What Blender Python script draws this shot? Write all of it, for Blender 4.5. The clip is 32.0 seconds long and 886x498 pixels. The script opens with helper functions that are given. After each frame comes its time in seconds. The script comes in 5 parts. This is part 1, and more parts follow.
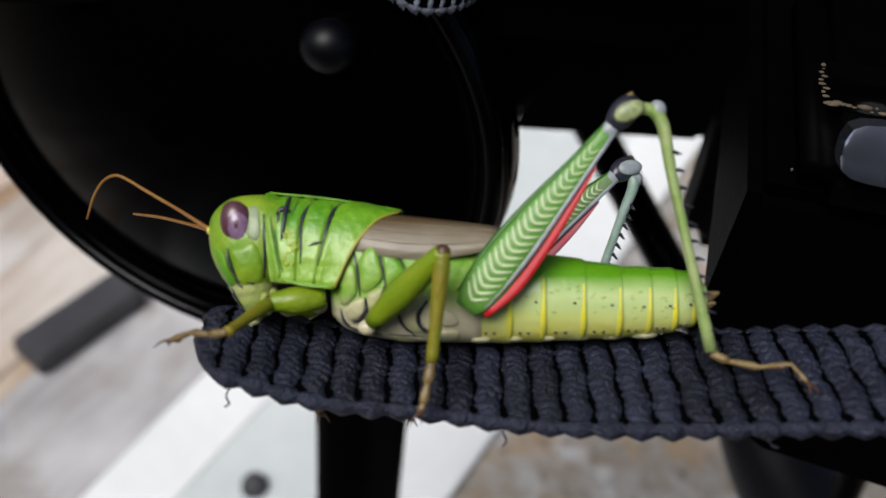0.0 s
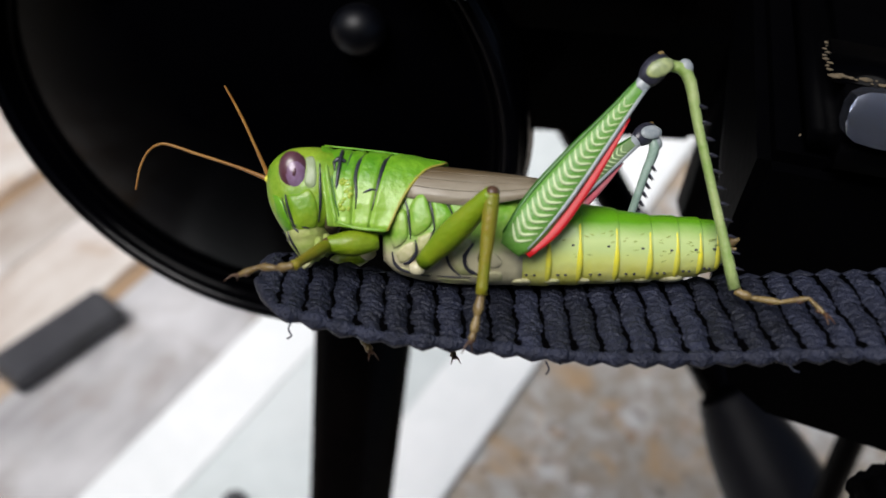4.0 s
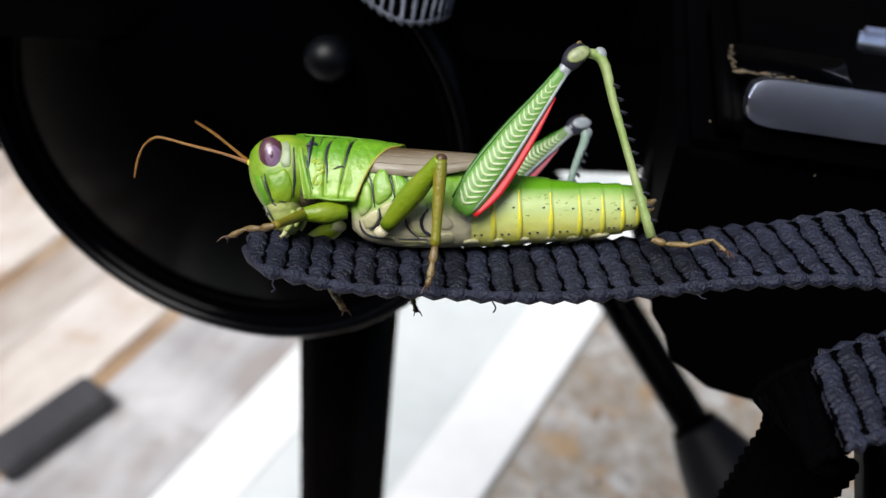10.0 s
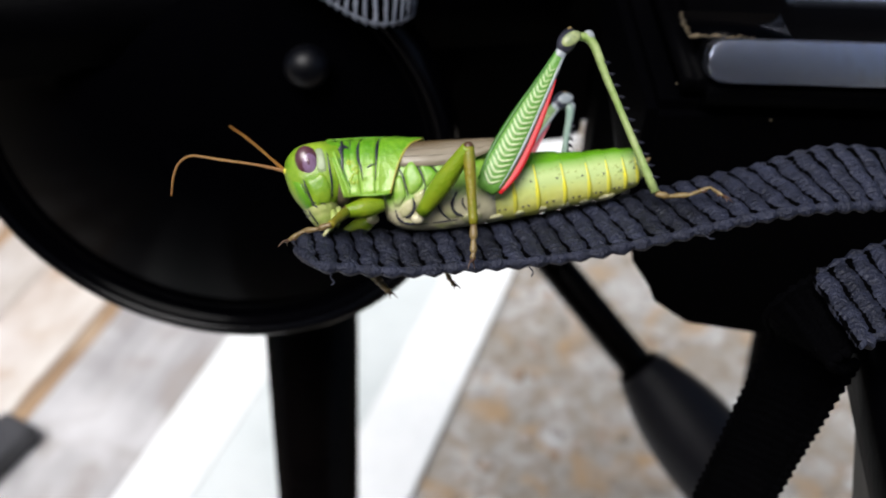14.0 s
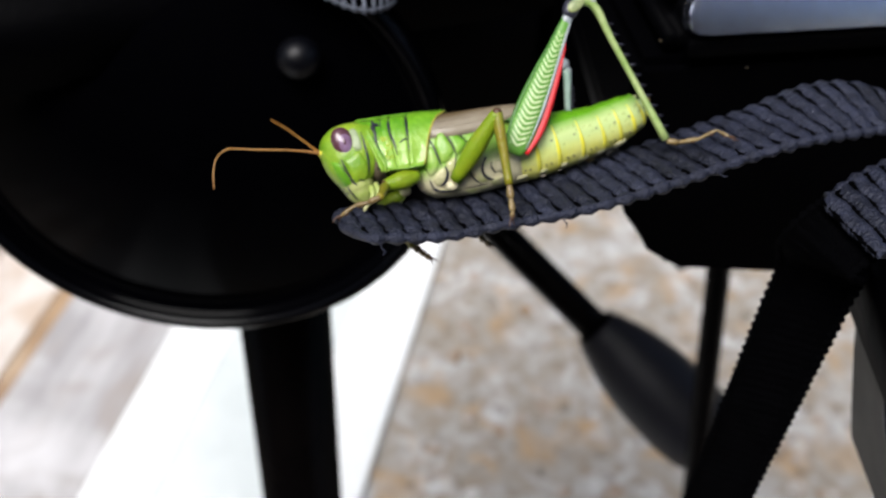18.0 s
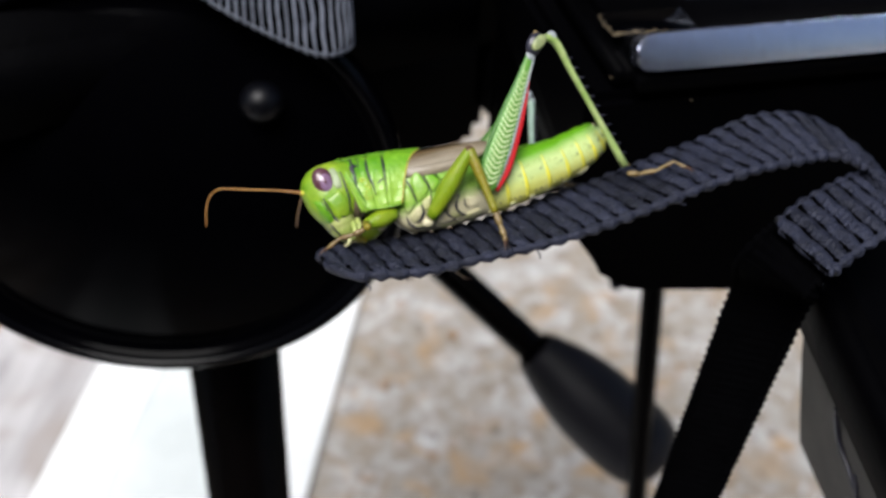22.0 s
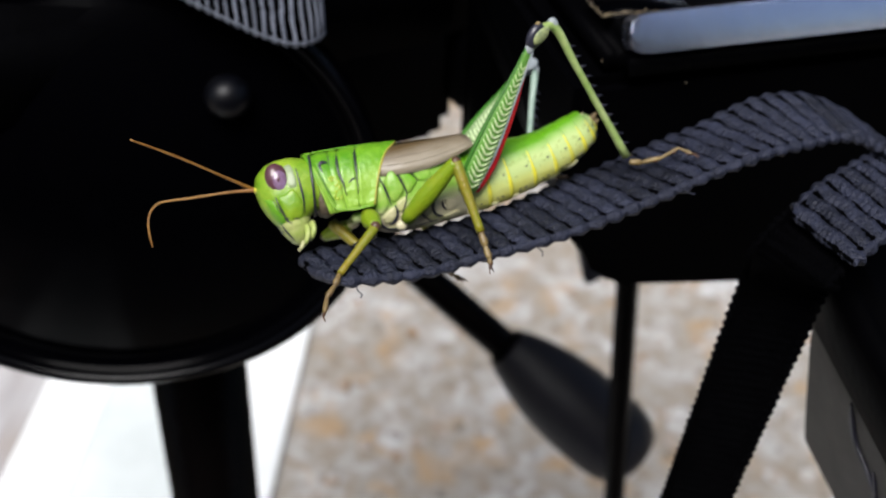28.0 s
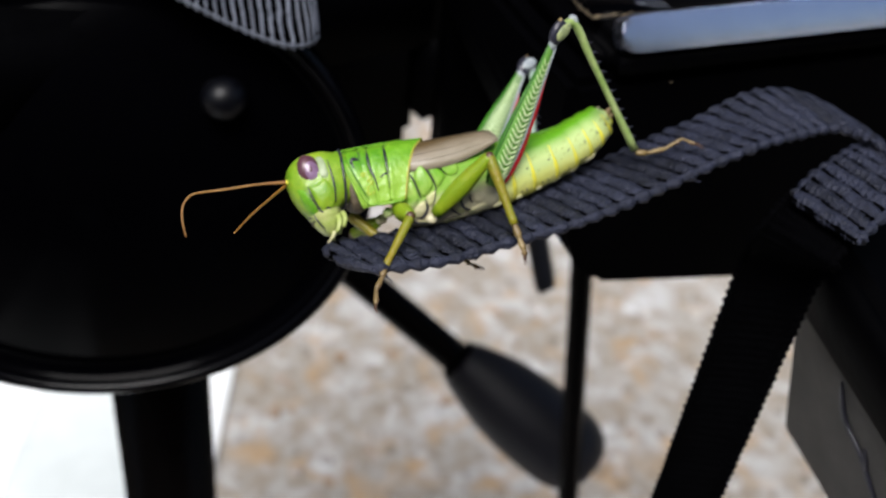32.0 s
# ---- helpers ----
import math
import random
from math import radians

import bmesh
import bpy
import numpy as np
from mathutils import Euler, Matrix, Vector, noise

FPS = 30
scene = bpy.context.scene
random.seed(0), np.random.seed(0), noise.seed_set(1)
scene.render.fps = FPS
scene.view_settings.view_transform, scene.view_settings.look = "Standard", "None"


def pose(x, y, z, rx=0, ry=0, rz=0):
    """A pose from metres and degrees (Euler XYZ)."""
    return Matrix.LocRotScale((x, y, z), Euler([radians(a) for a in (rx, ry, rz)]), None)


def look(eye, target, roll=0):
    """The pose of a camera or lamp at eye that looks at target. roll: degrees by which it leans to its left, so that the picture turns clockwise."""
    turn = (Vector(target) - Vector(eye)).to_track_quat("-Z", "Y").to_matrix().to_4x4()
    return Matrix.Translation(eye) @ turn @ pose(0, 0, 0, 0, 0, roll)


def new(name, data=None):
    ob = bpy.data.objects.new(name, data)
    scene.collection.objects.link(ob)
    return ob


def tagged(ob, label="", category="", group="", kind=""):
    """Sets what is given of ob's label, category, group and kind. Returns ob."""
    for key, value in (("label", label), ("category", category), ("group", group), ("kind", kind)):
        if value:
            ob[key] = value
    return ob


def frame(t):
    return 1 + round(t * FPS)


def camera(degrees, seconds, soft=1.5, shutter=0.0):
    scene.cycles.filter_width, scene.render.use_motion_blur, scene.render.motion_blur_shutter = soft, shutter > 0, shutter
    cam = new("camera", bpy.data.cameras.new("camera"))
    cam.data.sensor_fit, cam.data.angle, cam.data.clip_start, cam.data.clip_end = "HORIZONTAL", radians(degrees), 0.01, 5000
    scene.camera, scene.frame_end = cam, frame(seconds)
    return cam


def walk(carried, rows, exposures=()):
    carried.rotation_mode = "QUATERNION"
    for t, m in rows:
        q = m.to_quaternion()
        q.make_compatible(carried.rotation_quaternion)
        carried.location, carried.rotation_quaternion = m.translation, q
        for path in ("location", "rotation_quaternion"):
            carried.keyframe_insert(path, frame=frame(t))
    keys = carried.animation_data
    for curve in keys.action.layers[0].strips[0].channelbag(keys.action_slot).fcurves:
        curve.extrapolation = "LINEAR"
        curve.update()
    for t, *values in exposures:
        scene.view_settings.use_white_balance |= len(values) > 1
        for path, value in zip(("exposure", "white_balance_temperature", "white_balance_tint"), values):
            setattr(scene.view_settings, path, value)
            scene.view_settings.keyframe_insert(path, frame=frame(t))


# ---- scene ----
cam = camera(43.8, 32.0, soft=1.5)
cam.data.dof.use_dof = True
cam.data.dof.focus_distance = 0.083
cam.data.dof.aperture_fstop = 43.0
PATH = [
    (0, (0.00037, 0.00006, 0.50410), (0.00603, 0.06869, 0.43159), 6.73),
    (0.5, (0.00025, -0.00019, 0.50342), (0.00626, 0.06891, 0.43138), 7.10),
    (1, (0.00055, -0.00045, 0.50322), (0.00632, 0.06874, 0.43124), 7.10),
    (1.5, (-0.00020, -0.00047, 0.50321), (0.00665, 0.06857, 0.43119), 7.64),
    (2, (-0.00140, -0.00076, 0.50343), (0.00642, 0.06818, 0.43142), 8.10),
    (2.5, (-0.00136, -0.00268, 0.50336), (0.00552, 0.06694, 0.43190), 7.87),
    (3, (-0.00225, -0.00398, 0.50354), (0.00498, 0.06567, 0.43214), 8.06),
    (3.5, (-0.00380, -0.00554, 0.50387), (0.00434, 0.06422, 0.43267), 8.38),
    (4, (-0.00456, -0.00788, 0.50384), (0.00353, 0.06271, 0.43347), 8.21),
    (4.5, (-0.00564, -0.00943, 0.50425), (0.00384, 0.06131, 0.43421), 8.73),
    (6.5, (-0.00435, -0.01512, 0.50561), (0.00466, 0.05738, 0.43733), 8.66),
    (7, (-0.00438, -0.01526, 0.50588), (0.00476, 0.05743, 0.43782), 8.43),
    (7.5, (-0.00264, -0.01628, 0.50595), (0.00503, 0.05738, 0.43875), 8.12),
    (8, (-0.00052, -0.01721, 0.50592), (0.00546, 0.05760, 0.43983), 7.58),
    (8.5, (0.00141, -0.01838, 0.50547), (0.00607, 0.05760, 0.44062), 7.58),
    (9, (0.00054, -0.01960, 0.50532), (0.00649, 0.05707, 0.44140), 7.87),
    (9.5, (-0.00099, -0.02136, 0.50531), (0.00633, 0.05509, 0.44126), 7.41),
    (10, (-0.00319, -0.02367, 0.50573), (0.00589, 0.05241, 0.44145), 6.19),
    (10.5, (-0.00601, -0.02493, 0.50823), (0.00528, 0.05003, 0.44303), 5.06),
    (11, (-0.00799, -0.02577, 0.50927), (0.00535, 0.04852, 0.44367), 5.59),
    (11.5, (-0.00999, -0.02713, 0.51030), (0.00496, 0.04683, 0.44467), 5.42),
    (12, (-0.01161, -0.02831, 0.51092), (0.00440, 0.04552, 0.44539), 5.04),
    (12.5, (-0.01317, -0.02923, 0.51092), (0.00371, 0.04458, 0.44559), 4.85),
    (13, (-0.01386, -0.02970, 0.51069), (0.00321, 0.04415, 0.44547), 4.19),
    (13.5, (-0.01503, -0.02966, 0.51081), (0.00283, 0.04407, 0.44566), 3.75),
    (14, (-0.01674, -0.02956, 0.51112), (0.00234, 0.04408, 0.44619), 3.57),
    (14.5, (-0.01840, -0.02975, 0.51161), (0.00175, 0.04379, 0.44692), 3.30),
    (16.5, (-0.02531, -0.02864, 0.51315), (-0.00071, 0.04369, 0.44863), 1.88),
    (17, (-0.02726, -0.02859, 0.51344), (-0.00127, 0.04287, 0.44850), 1.68),
    (17.5, (-0.02861, -0.03044, 0.51294), (-0.00205, 0.04084, 0.44804), 1.70),
    (18, (-0.03011, -0.03232, 0.51269), (-0.00295, 0.03852, 0.44753), 1.82),
    (18.5, (-0.03151, -0.03399, 0.51250), (-0.00362, 0.03670, 0.44749), 1.89),
    (19, (-0.03307, -0.03515, 0.51203), (-0.00423, 0.03580, 0.44774), 1.79),
    (19.5, (-0.03502, -0.03582, 0.51280), (-0.00466, 0.03435, 0.44834), 2.40),
    (20, (-0.03636, -0.03661, 0.51390), (-0.00481, 0.03340, 0.44984), 2.75),
    (20.5, (-0.03628, -0.03580, 0.51468), (-0.00372, 0.03430, 0.45123), 3.05),
    (21, (-0.03662, -0.03484, 0.51495), (-0.00288, 0.03555, 0.45245), 3.03),
    (21.5, (-0.03674, -0.03389, 0.51556), (-0.00245, 0.03617, 0.45300), 3.13),
    (22, (-0.03716, -0.03312, 0.51637), (-0.00239, 0.03626, 0.45329), 3.20),
    (22.5, (-0.03714, -0.03370, 0.51652), (-0.00244, 0.03573, 0.45346), 3.38),
    (23, (-0.03722, -0.03428, 0.51615), (-0.00240, 0.03540, 0.45344), 3.58),
    (23.5, (-0.03656, -0.03382, 0.51625), (-0.00185, 0.03568, 0.45329), 3.52),
    (24, (-0.03637, -0.03306, 0.51635), (-0.00148, 0.03618, 0.45320), 3.34),
    (24.5, (-0.03625, -0.03236, 0.51674), (-0.00127, 0.03655, 0.45329), 3.07),
    (25, (-0.03642, -0.03161, 0.51660), (-0.00126, 0.03709, 0.45300), 3.01),
    (25.5, (-0.03569, -0.03057, 0.51521), (-0.00024, 0.03829, 0.45195), 3.08),
    (27.5, (-0.03528, -0.02526, 0.51186), (0.00247, 0.04244, 0.44869), 3.27),
    (28, (-0.03768, -0.02548, 0.51130), (0.00097, 0.04173, 0.44813), 3.53),
    (28.5, (-0.04031, -0.02570, 0.51052), (-0.00033, 0.04133, 0.44800), 4.00),
    (29, (-0.04175, -0.02578, 0.50910), (-0.00048, 0.04164, 0.44784), 4.51),
    (29.5, (-0.04374, -0.02550, 0.50833), (-0.00089, 0.04187, 0.44813), 4.92),
    (30, (-0.04641, -0.02387, 0.50930), (-0.00165, 0.04181, 0.44860), 5.64),
    (30.5, (-0.04823, -0.02415, 0.50847), (-0.00225, 0.04133, 0.44847), 5.87),
    (31, (-0.04856, -0.02415, 0.50861), (-0.00252, 0.04096, 0.44827), 5.82),
    (31.5, (-0.04885, -0.02437, 0.50878), (-0.00259, 0.04061, 0.44848), 5.96),
    (32, (-0.04837, -0.02420, 0.50932), (-0.00215, 0.04049, 0.44867), 6.01),
]
EXPOSURES = [(0, -0.5), (4, -0.35), (7, -0.15), (13, -0.08), (19, 0.1), (32, 0.1)]
walk(cam, [(t, look(eye, target, roll)) for t, eye, target, roll in PATH], EXPOSURES)

# ---- light: a bright overcast sky, the sun soft behind it ----
SUN_ELEVATION, SUN_AZIMUTH = 60.0, 228.0
world = bpy.data.worlds.new("sky")
scene.world = world
world.use_nodes = True
sky = world.node_tree.nodes.new("ShaderNodeTexSky")
sky.sky_type = "NISHITA"
sky.sun_disc = False
sky.sun_elevation = radians(SUN_ELEVATION)
sky.sun_rotation = radians(SUN_AZIMUTH)
sky.dust_density = 3.0
background = world.node_tree.nodes["Background"]
background.inputs["Strength"].default_value = 0.1
world.node_tree.links.new(sky.outputs["Color"], background.inputs["Color"])
sun_data = bpy.data.lights.new("sun", "SUN")
sun_data.energy = 5.0
sun_data.angle = radians(34)
sun_data.color = (1.0, 0.985, 0.995)
sun = new("sun", sun_data)
sun.matrix_world = look(
    (2 * math.cos(radians(SUN_ELEVATION)) * math.sin(radians(SUN_AZIMUTH)), 2 * math.cos(radians(SUN_ELEVATION)) * math.cos(radians(SUN_AZIMUTH)), 2 * math.sin(radians(SUN_ELEVATION))), (0, 0, 0))


# ---- materials ----
def material(name, base, rough=0.5, metal=0.0, second=None, scale=400.0, bump=0.0, bump_scale=900.0, coat=0.0, amount=0.5, stretch=(1, 1, 1), island=0.0, spec=0.5):
    """A surface with two scales of variation between base and second, and a fine relief."""
    m = bpy.data.materials.new(name)
    m.use_nodes = True
    n, l = m.node_tree.nodes, m.node_tree.links
    b = n["Principled BSDF"]
    b.inputs["Roughness"].default_value, b.inputs["Metallic"].default_value = rough, metal
    b.inputs["Coat Weight"].default_value = coat
    b.inputs["Specular IOR Level"].default_value = spec
    pos = n.new("ShaderNodeTexCoord")
    mapping = n.new("ShaderNodeMapping")
    mapping.inputs["Scale"].default_value = stretch
    l.new(pos.outputs["Object"], mapping.inputs["Vector"])
    second = second or tuple(c * 0.6 for c in base)
    coarse, fine = n.new("ShaderNodeTexNoise"), n.new("ShaderNodeTexNoise")
    coarse.inputs["Scale"].default_value, fine.inputs["Scale"].default_value = scale, scale * 6
    coarse.inputs["Detail"].default_value = fine.inputs["Detail"].default_value = 4
    for t in (coarse, fine):
        l.new(mapping.outputs["Vector"], t.inputs["Vector"])
    add = n.new("ShaderNodeMath")
    add.operation = "MULTIPLY_ADD"
    l.new(fine.outputs["Fac"], add.inputs[0])
    add.inputs[1].default_value = 0.45
    l.new(coarse.outputs["Fac"], add.inputs[2])
    ramp = n.new("ShaderNodeMapRange")
    ramp.inputs["From Min"].default_value, ramp.inputs["From Max"].default_value = 0.72 - 0.5 * amount, 0.72 + 0.5 * amount
    l.new(add.outputs[0], ramp.inputs["Value"])
    mix = n.new("ShaderNodeMix")
    mix.data_type = "RGBA"
    mix.inputs["A"].default_value, mix.inputs["B"].default_value = (*base, 1), (*second, 1)
    l.new(ramp.outputs["Result"], mix.inputs["Factor"])
    colour = mix.outputs["Result"]
    if island:
        info, hsv, span = n.new("ShaderNodeObjectInfo"), n.new("ShaderNodeHueSaturation"), n.new("ShaderNodeMapRange")
        span.inputs["To Min"].default_value, span.inputs["To Max"].default_value = 1 - island, 1 + island
        l.new(info.outputs["Random"], span.inputs["Value"])
        l.new(span.outputs["Result"], hsv.inputs["Value"])
        l.new(colour, hsv.inputs["Color"])
        colour = hsv.outputs["Color"]
    l.new(colour, b.inputs["Base Color"])
    if bump:
        rel, bm_node = n.new("ShaderNodeTexNoise"), n.new("ShaderNodeBump")
        rel.inputs["Scale"].default_value, rel.inputs["Detail"].default_value = bump_scale, 3
        l.new(mapping.outputs["Vector"], rel.inputs["Vector"])
        l.new(rel.outputs["Fac"], bm_node.inputs["Height"])
        bm_node.inputs["Strength"].default_value, bm_node.inputs["Distance"].default_value = bump, 0.0004
        l.new(bm_node.outputs["Normal"], b.inputs["Normal"])
    return m


def banded(m, axis, low, high, colour, soft=0.3, noise_scale=500.0, wobble=0.15):
    """Lays another colour over a material, from low to high along an axis of the thing (metres), with a wavering edge.
    """
    n, l = m.node_tree.nodes, m.node_tree.links
    b = n["Principled BSDF"]
    was = b.inputs["Base Color"].links[0].from_socket
    pos, split, noise_node, add, span, mix = (n.new("ShaderNode" + k) for k in ("TexCoord", "SeparateXYZ", "TexNoise", "Math", "MapRange", "Mix"))
    l.new(pos.outputs["Object"], split.inputs[0])
    l.new(pos.outputs["Object"], noise_node.inputs["Vector"])
    noise_node.inputs["Scale"].default_value = noise_scale
    add.operation = "MULTIPLY_ADD"
    l.new(noise_node.outputs["Fac"], add.inputs[0])
    add.inputs[1].default_value = wobble * (high - low)
    l.new(split.outputs["XYZ".index(axis)], add.inputs[2])
    span.inputs["From Min"].default_value, span.inputs["From Max"].default_value = low, high
    l.new(add.outputs[0], span.inputs["Value"])
    mix.data_type = "RGBA"
    mix.inputs["B"].default_value = (*colour, 1)
    l.new(was, mix.inputs["A"])
    l.new(span.outputs["Result"], mix.inputs["Factor"])
    l.new(mix.outputs["Result"], b.inputs["Base Color"])
    return m


GREEN = material("leaf_green_cuticle", (0.08, 0.25, 0.005), 0.42, second=(0.15, 0.35, 0.012), scale=500, bump=0.2, bump_scale=2200, coat=0.05, amount=0.4)
SADDLE = material("pronotum_cuticle", (0.075, 0.255, 0.005), 0.4, second=(0.16, 0.36, 0.014), scale=420, bump=0.4, bump_scale=1500, coat=0.16, amount=0.35)
# paler lower half: its own tint, with some of the light painted in
banded(SADDLE, "Z", 0.0019, 0.0006, (0.24, 0.42, 0.045), wobble=-0.5, noise_scale=600)
HEAD_GREEN = material("head_cuticle", (0.12, 0.27, 0.006), 0.45, second=(0.24, 0.36, 0.02), scale=430, bump=0.28, bump_scale=1800, coat=0.12, amount=0.35)
MOUTH = material("pale_green_mouth_cuticle", (0.27, 0.36, 0.07), 0.45, second=(0.42, 0.45, 0.17), scale=700, bump=0.25, bump_scale=2200)
BELLY = material("abdomen_cuticle", (0.62, 0.6, 0.07), 0.34, second=(0.66, 0.66, 0.22), scale=420, bump=0.2, bump_scale=1700, coat=0.25, amount=0.45)
# pale middle band: the sky glare on the flank is put into the colour
banded(BELLY, "Z", -0.0049, -0.0032, (0.46, 0.57, 0.22), wobble=0.5, noise_scale=700)
banded(BELLY, "Z", -0.0027, -0.0014, (0.1, 0.3, 0.005), wobble=0.4, noise_scale=600)
PLEURA = material("thorax_cuticle", (0.13, 0.34, 0.012), 0.38, second=(0.28, 0.42, 0.08), scale=600, bump=0.2, bump_scale=2000, amount=0.4)
banded(PLEURA, "Z", -0.0030, -0.0044, (0.52, 0.48, 0.31), wobble=0.5, noise_scale=700)
NECK = material("dark_neck_skin", (0.05, 0.035, 0.025), 0.5, second=(0.2, 0.16, 0.1), scale=900, bump=0.4, bump_scale=2400)
CREAM = material("cream_membrane", (0.58, 0.53, 0.34), 0.45, second=(0.36, 0.38, 0.15), scale=600, bump=0.2, bump_scale=3000, coat=0.1)
YELLOW = material("yellow_cuticle", (0.78, 0.7, 0.03), 0.38, second=(0.55, 0.55, 0.08), scale=600)
OLIVE = material("olive_leg_cuticle", (0.14, 0.25, 0.005), 0.4, second=(0.21, 0.27, 0.01), scale=600, bump=0.25, bump_scale=2600)
SHIN = material("olive_brown_shin", (0.15, 0.19, 0.005), 0.42, second=(0.22, 0.16, 0.012), scale=420, bump=0.25, bump_scale=2600)
FEMUR = material("femur_cuticle", (0.07, 0.23, 0.02), 0.42, second=(0.15, 0.32, 0.06), scale=600, bump=0.2, bump_scale=2600)
PALE = material("pale_ridge_cuticle", (0.5, 0.62, 0.3), 0.42, second=(0.6, 0.7, 0.42), scale=500)
RED = material("red_femur_edge", (0.56, 0.006, 0.012), 0.5, second=(0.42, 0.005, 0.01), scale=600)
TIBIA = material("tibia_cuticle", (0.2, 0.31, 0.07), 0.42, second=(0.36, 0.42, 0.18), scale=700, bump=0.2, bump_scale=2600)
DULL_FEMUR = material("dull_inner_femur", (0.11, 0.2, 0.06), 0.42, second=(0.2, 0.29, 0.13), scale=600, bump=0.2, bump_scale=2600)
PINK = material("pink_femur_edge", (0.5, 0.07, 0.1), 0.5, second=(0.4, 0.16, 0.17), scale=600)
BLUE_TIBIA = material("blue_grey_tibia", (0.17, 0.27, 0.2), 0.4, second=(0.33, 0.42, 0.36), scale=700, bump=0.2, bump_scale=2600)
TARSUS = material("tarsus_cuticle", (0.26, 0.19, 0.07), 0.42, second=(0.1, 0.06, 0.02), scale=520, bump=0.3, bump_scale=2600)
BROWN = material("brown_tegmen", (0.3, 0.26, 0.195), 0.45, second=(0.2, 0.165, 0.11), scale=350, bump=0.2, bump_scale=1500, stretch=(0.35, 1, 1.5), spec=0.6)
banded(BROWN, "Z", 0.0009, 0.0021, (0.1, 0.065, 0.025), wobble=0.4, noise_scale=500)
CLAW = material("dark_claw", (0.1, 0.05, 0.025), 0.4, second=(0.05, 0.025, 0.015), scale=600)
EYE_DARK = material("brown_violet_eye_rim", (0.12, 0.045, 0.055), 0.3, second=(0.06, 0.02, 0.03), scale=500, coat=0.3)
EYE_PALE = material("lavender_eye", (0.27, 0.19, 0.31), 0.32, second=(0.15, 0.075, 0.13), scale=420, coat=0.4, amount=0.35)
KNEE_PALE = material("pale_knee_lobe", (0.42, 0.47, 0.2), 0.4, second=(0.1, 0.14, 0.07), scale=700)
GRAIN = material("yellow_green_grain", (0.24, 0.38, 0.02), 0.4, second=(0.36, 0.44, 0.04), scale=500)
TEMPLE = material("pale_temple_cuticle", (0.19, 0.28, 0.08), 0.42, second=(0.3, 0.35, 0.22), scale=500, bump=0.2, bump_scale=2000)
RIM_TAN = material("tan_rim", (0.42, 0.34, 0.06), 0.42, second=(0.3, 0.3, 0.04), scale=600)
DASH = material("grey_green_mark", (0.22, 0.3, 0.05), 0.45, second=(0.32, 0.38, 0.1), scale=700)
DARK_CUTICLE = material("dark_green_cuticle", (0.02, 0.1, 0.006), 0.4, second=(0.04, 0.16, 0.01), scale=600)
ANTENNA = material("orange_brown_antenna", (0.2, 0.075, 0.01), 0.45, second=(0.3, 0.15, 0.03), scale=500)
BLACK_CUTICLE = material("black_cuticle", (0.012, 0.012, 0.018), 0.3, second=(0.03, 0.03, 0.045), scale=600)
GREY_CUTICLE = material("grey_cuticle", (0.2, 0.23, 0.25), 0.35, second=(0.35, 0.38, 0.38), scale=600)
GLOSS = material("glossy_black_plastic", (0.0003, 0.0003, 0.0005), 0.14, second=(0.0005, 0.0005, 0.0008), scale=60, bump=0.04, bump_scale=500, spec=0.016)
POLISHED = material("polished_black_plastic", (0.0004, 0.0004, 0.0007), 0.2, second=(0.0012, 0.0012, 0.0018), scale=90, spec=0.1)
KNOB_GLOSS = material("mirror_black_lacquer", (0.0003, 0.0004, 0.0012), 0.42, second=(0.0006, 0.0008, 0.002), scale=90, spec=0.2)
SATIN = material("satin_black_plastic", (0.0004, 0.0004, 0.0006), 0.5, second=(0.0008, 0.0008, 0.0011), scale=120, bump=0.15, bump_scale=900, spec=0.012)
RUBBER = material("black_foam_rubber", (0.006, 0.006, 0.009), 0.5, second=(0.009, 0.009, 0.013), scale=160, bump=0.4, bump_scale=900, spec=0.2)
WEBBING = material("black_nylon_yarn", (0.006, 0.0072, 0.0135), 0.52, second=(0.021, 0.0242, 0.043), scale=700, bump=1.0, bump_scale=3000, island=0.35, spec=0.3)
DARK_METAL = material("dark_painted_metal", (0.0013, 0.001, 0.0011), 0.25, second=(0.0022, 0.0016, 0.0016), scale=90, bump=0.1, bump_scale=500, spec=0.05)
GREY_CARD = material("grey_plastic_panel", (0.058, 0.057, 0.054), 0.7, second=(0.085, 0.082, 0.077), scale=150, bump=0.2, bump_scale=1500, spec=0.2)
# silvering that stands for sky reflected in glossy black edges
SKY_SILVER = material("silvered_sky_reflection", (0.6, 0.66, 0.84), 0.27, 1.0, second=(0.66, 0.72, 0.88), scale=300, bump=0.05, bump_scale=900)
# black webbing paled, the light on the upper strap's ribs put into its colour
LIT_WEBBING = material("lit_nylon_yarn", (0.07, 0.078, 0.1), 0.6, second=(0.12, 0.13, 0.16), scale=700, bump=0.6, bump_scale=3200, island=0.25, spec=0.2)
# black hanging strap; on strap cores it paints the shade between ribs
BLACK_WEBBING_AND_GAPS = material("jet_black_yarn_and_gap_shade", (0.0005, 0.0005, 0.0007), 0.85, second=(0.001, 0.001, 0.0013), scale=500, bump=0.6, bump_scale=3200, spec=0.01)
DUST = material("dusty_tan_residue", (0.13, 0.095, 0.05), 0.85, second=(0.05, 0.04, 0.028), scale=500, bump=0.8, bump_scale=1500)


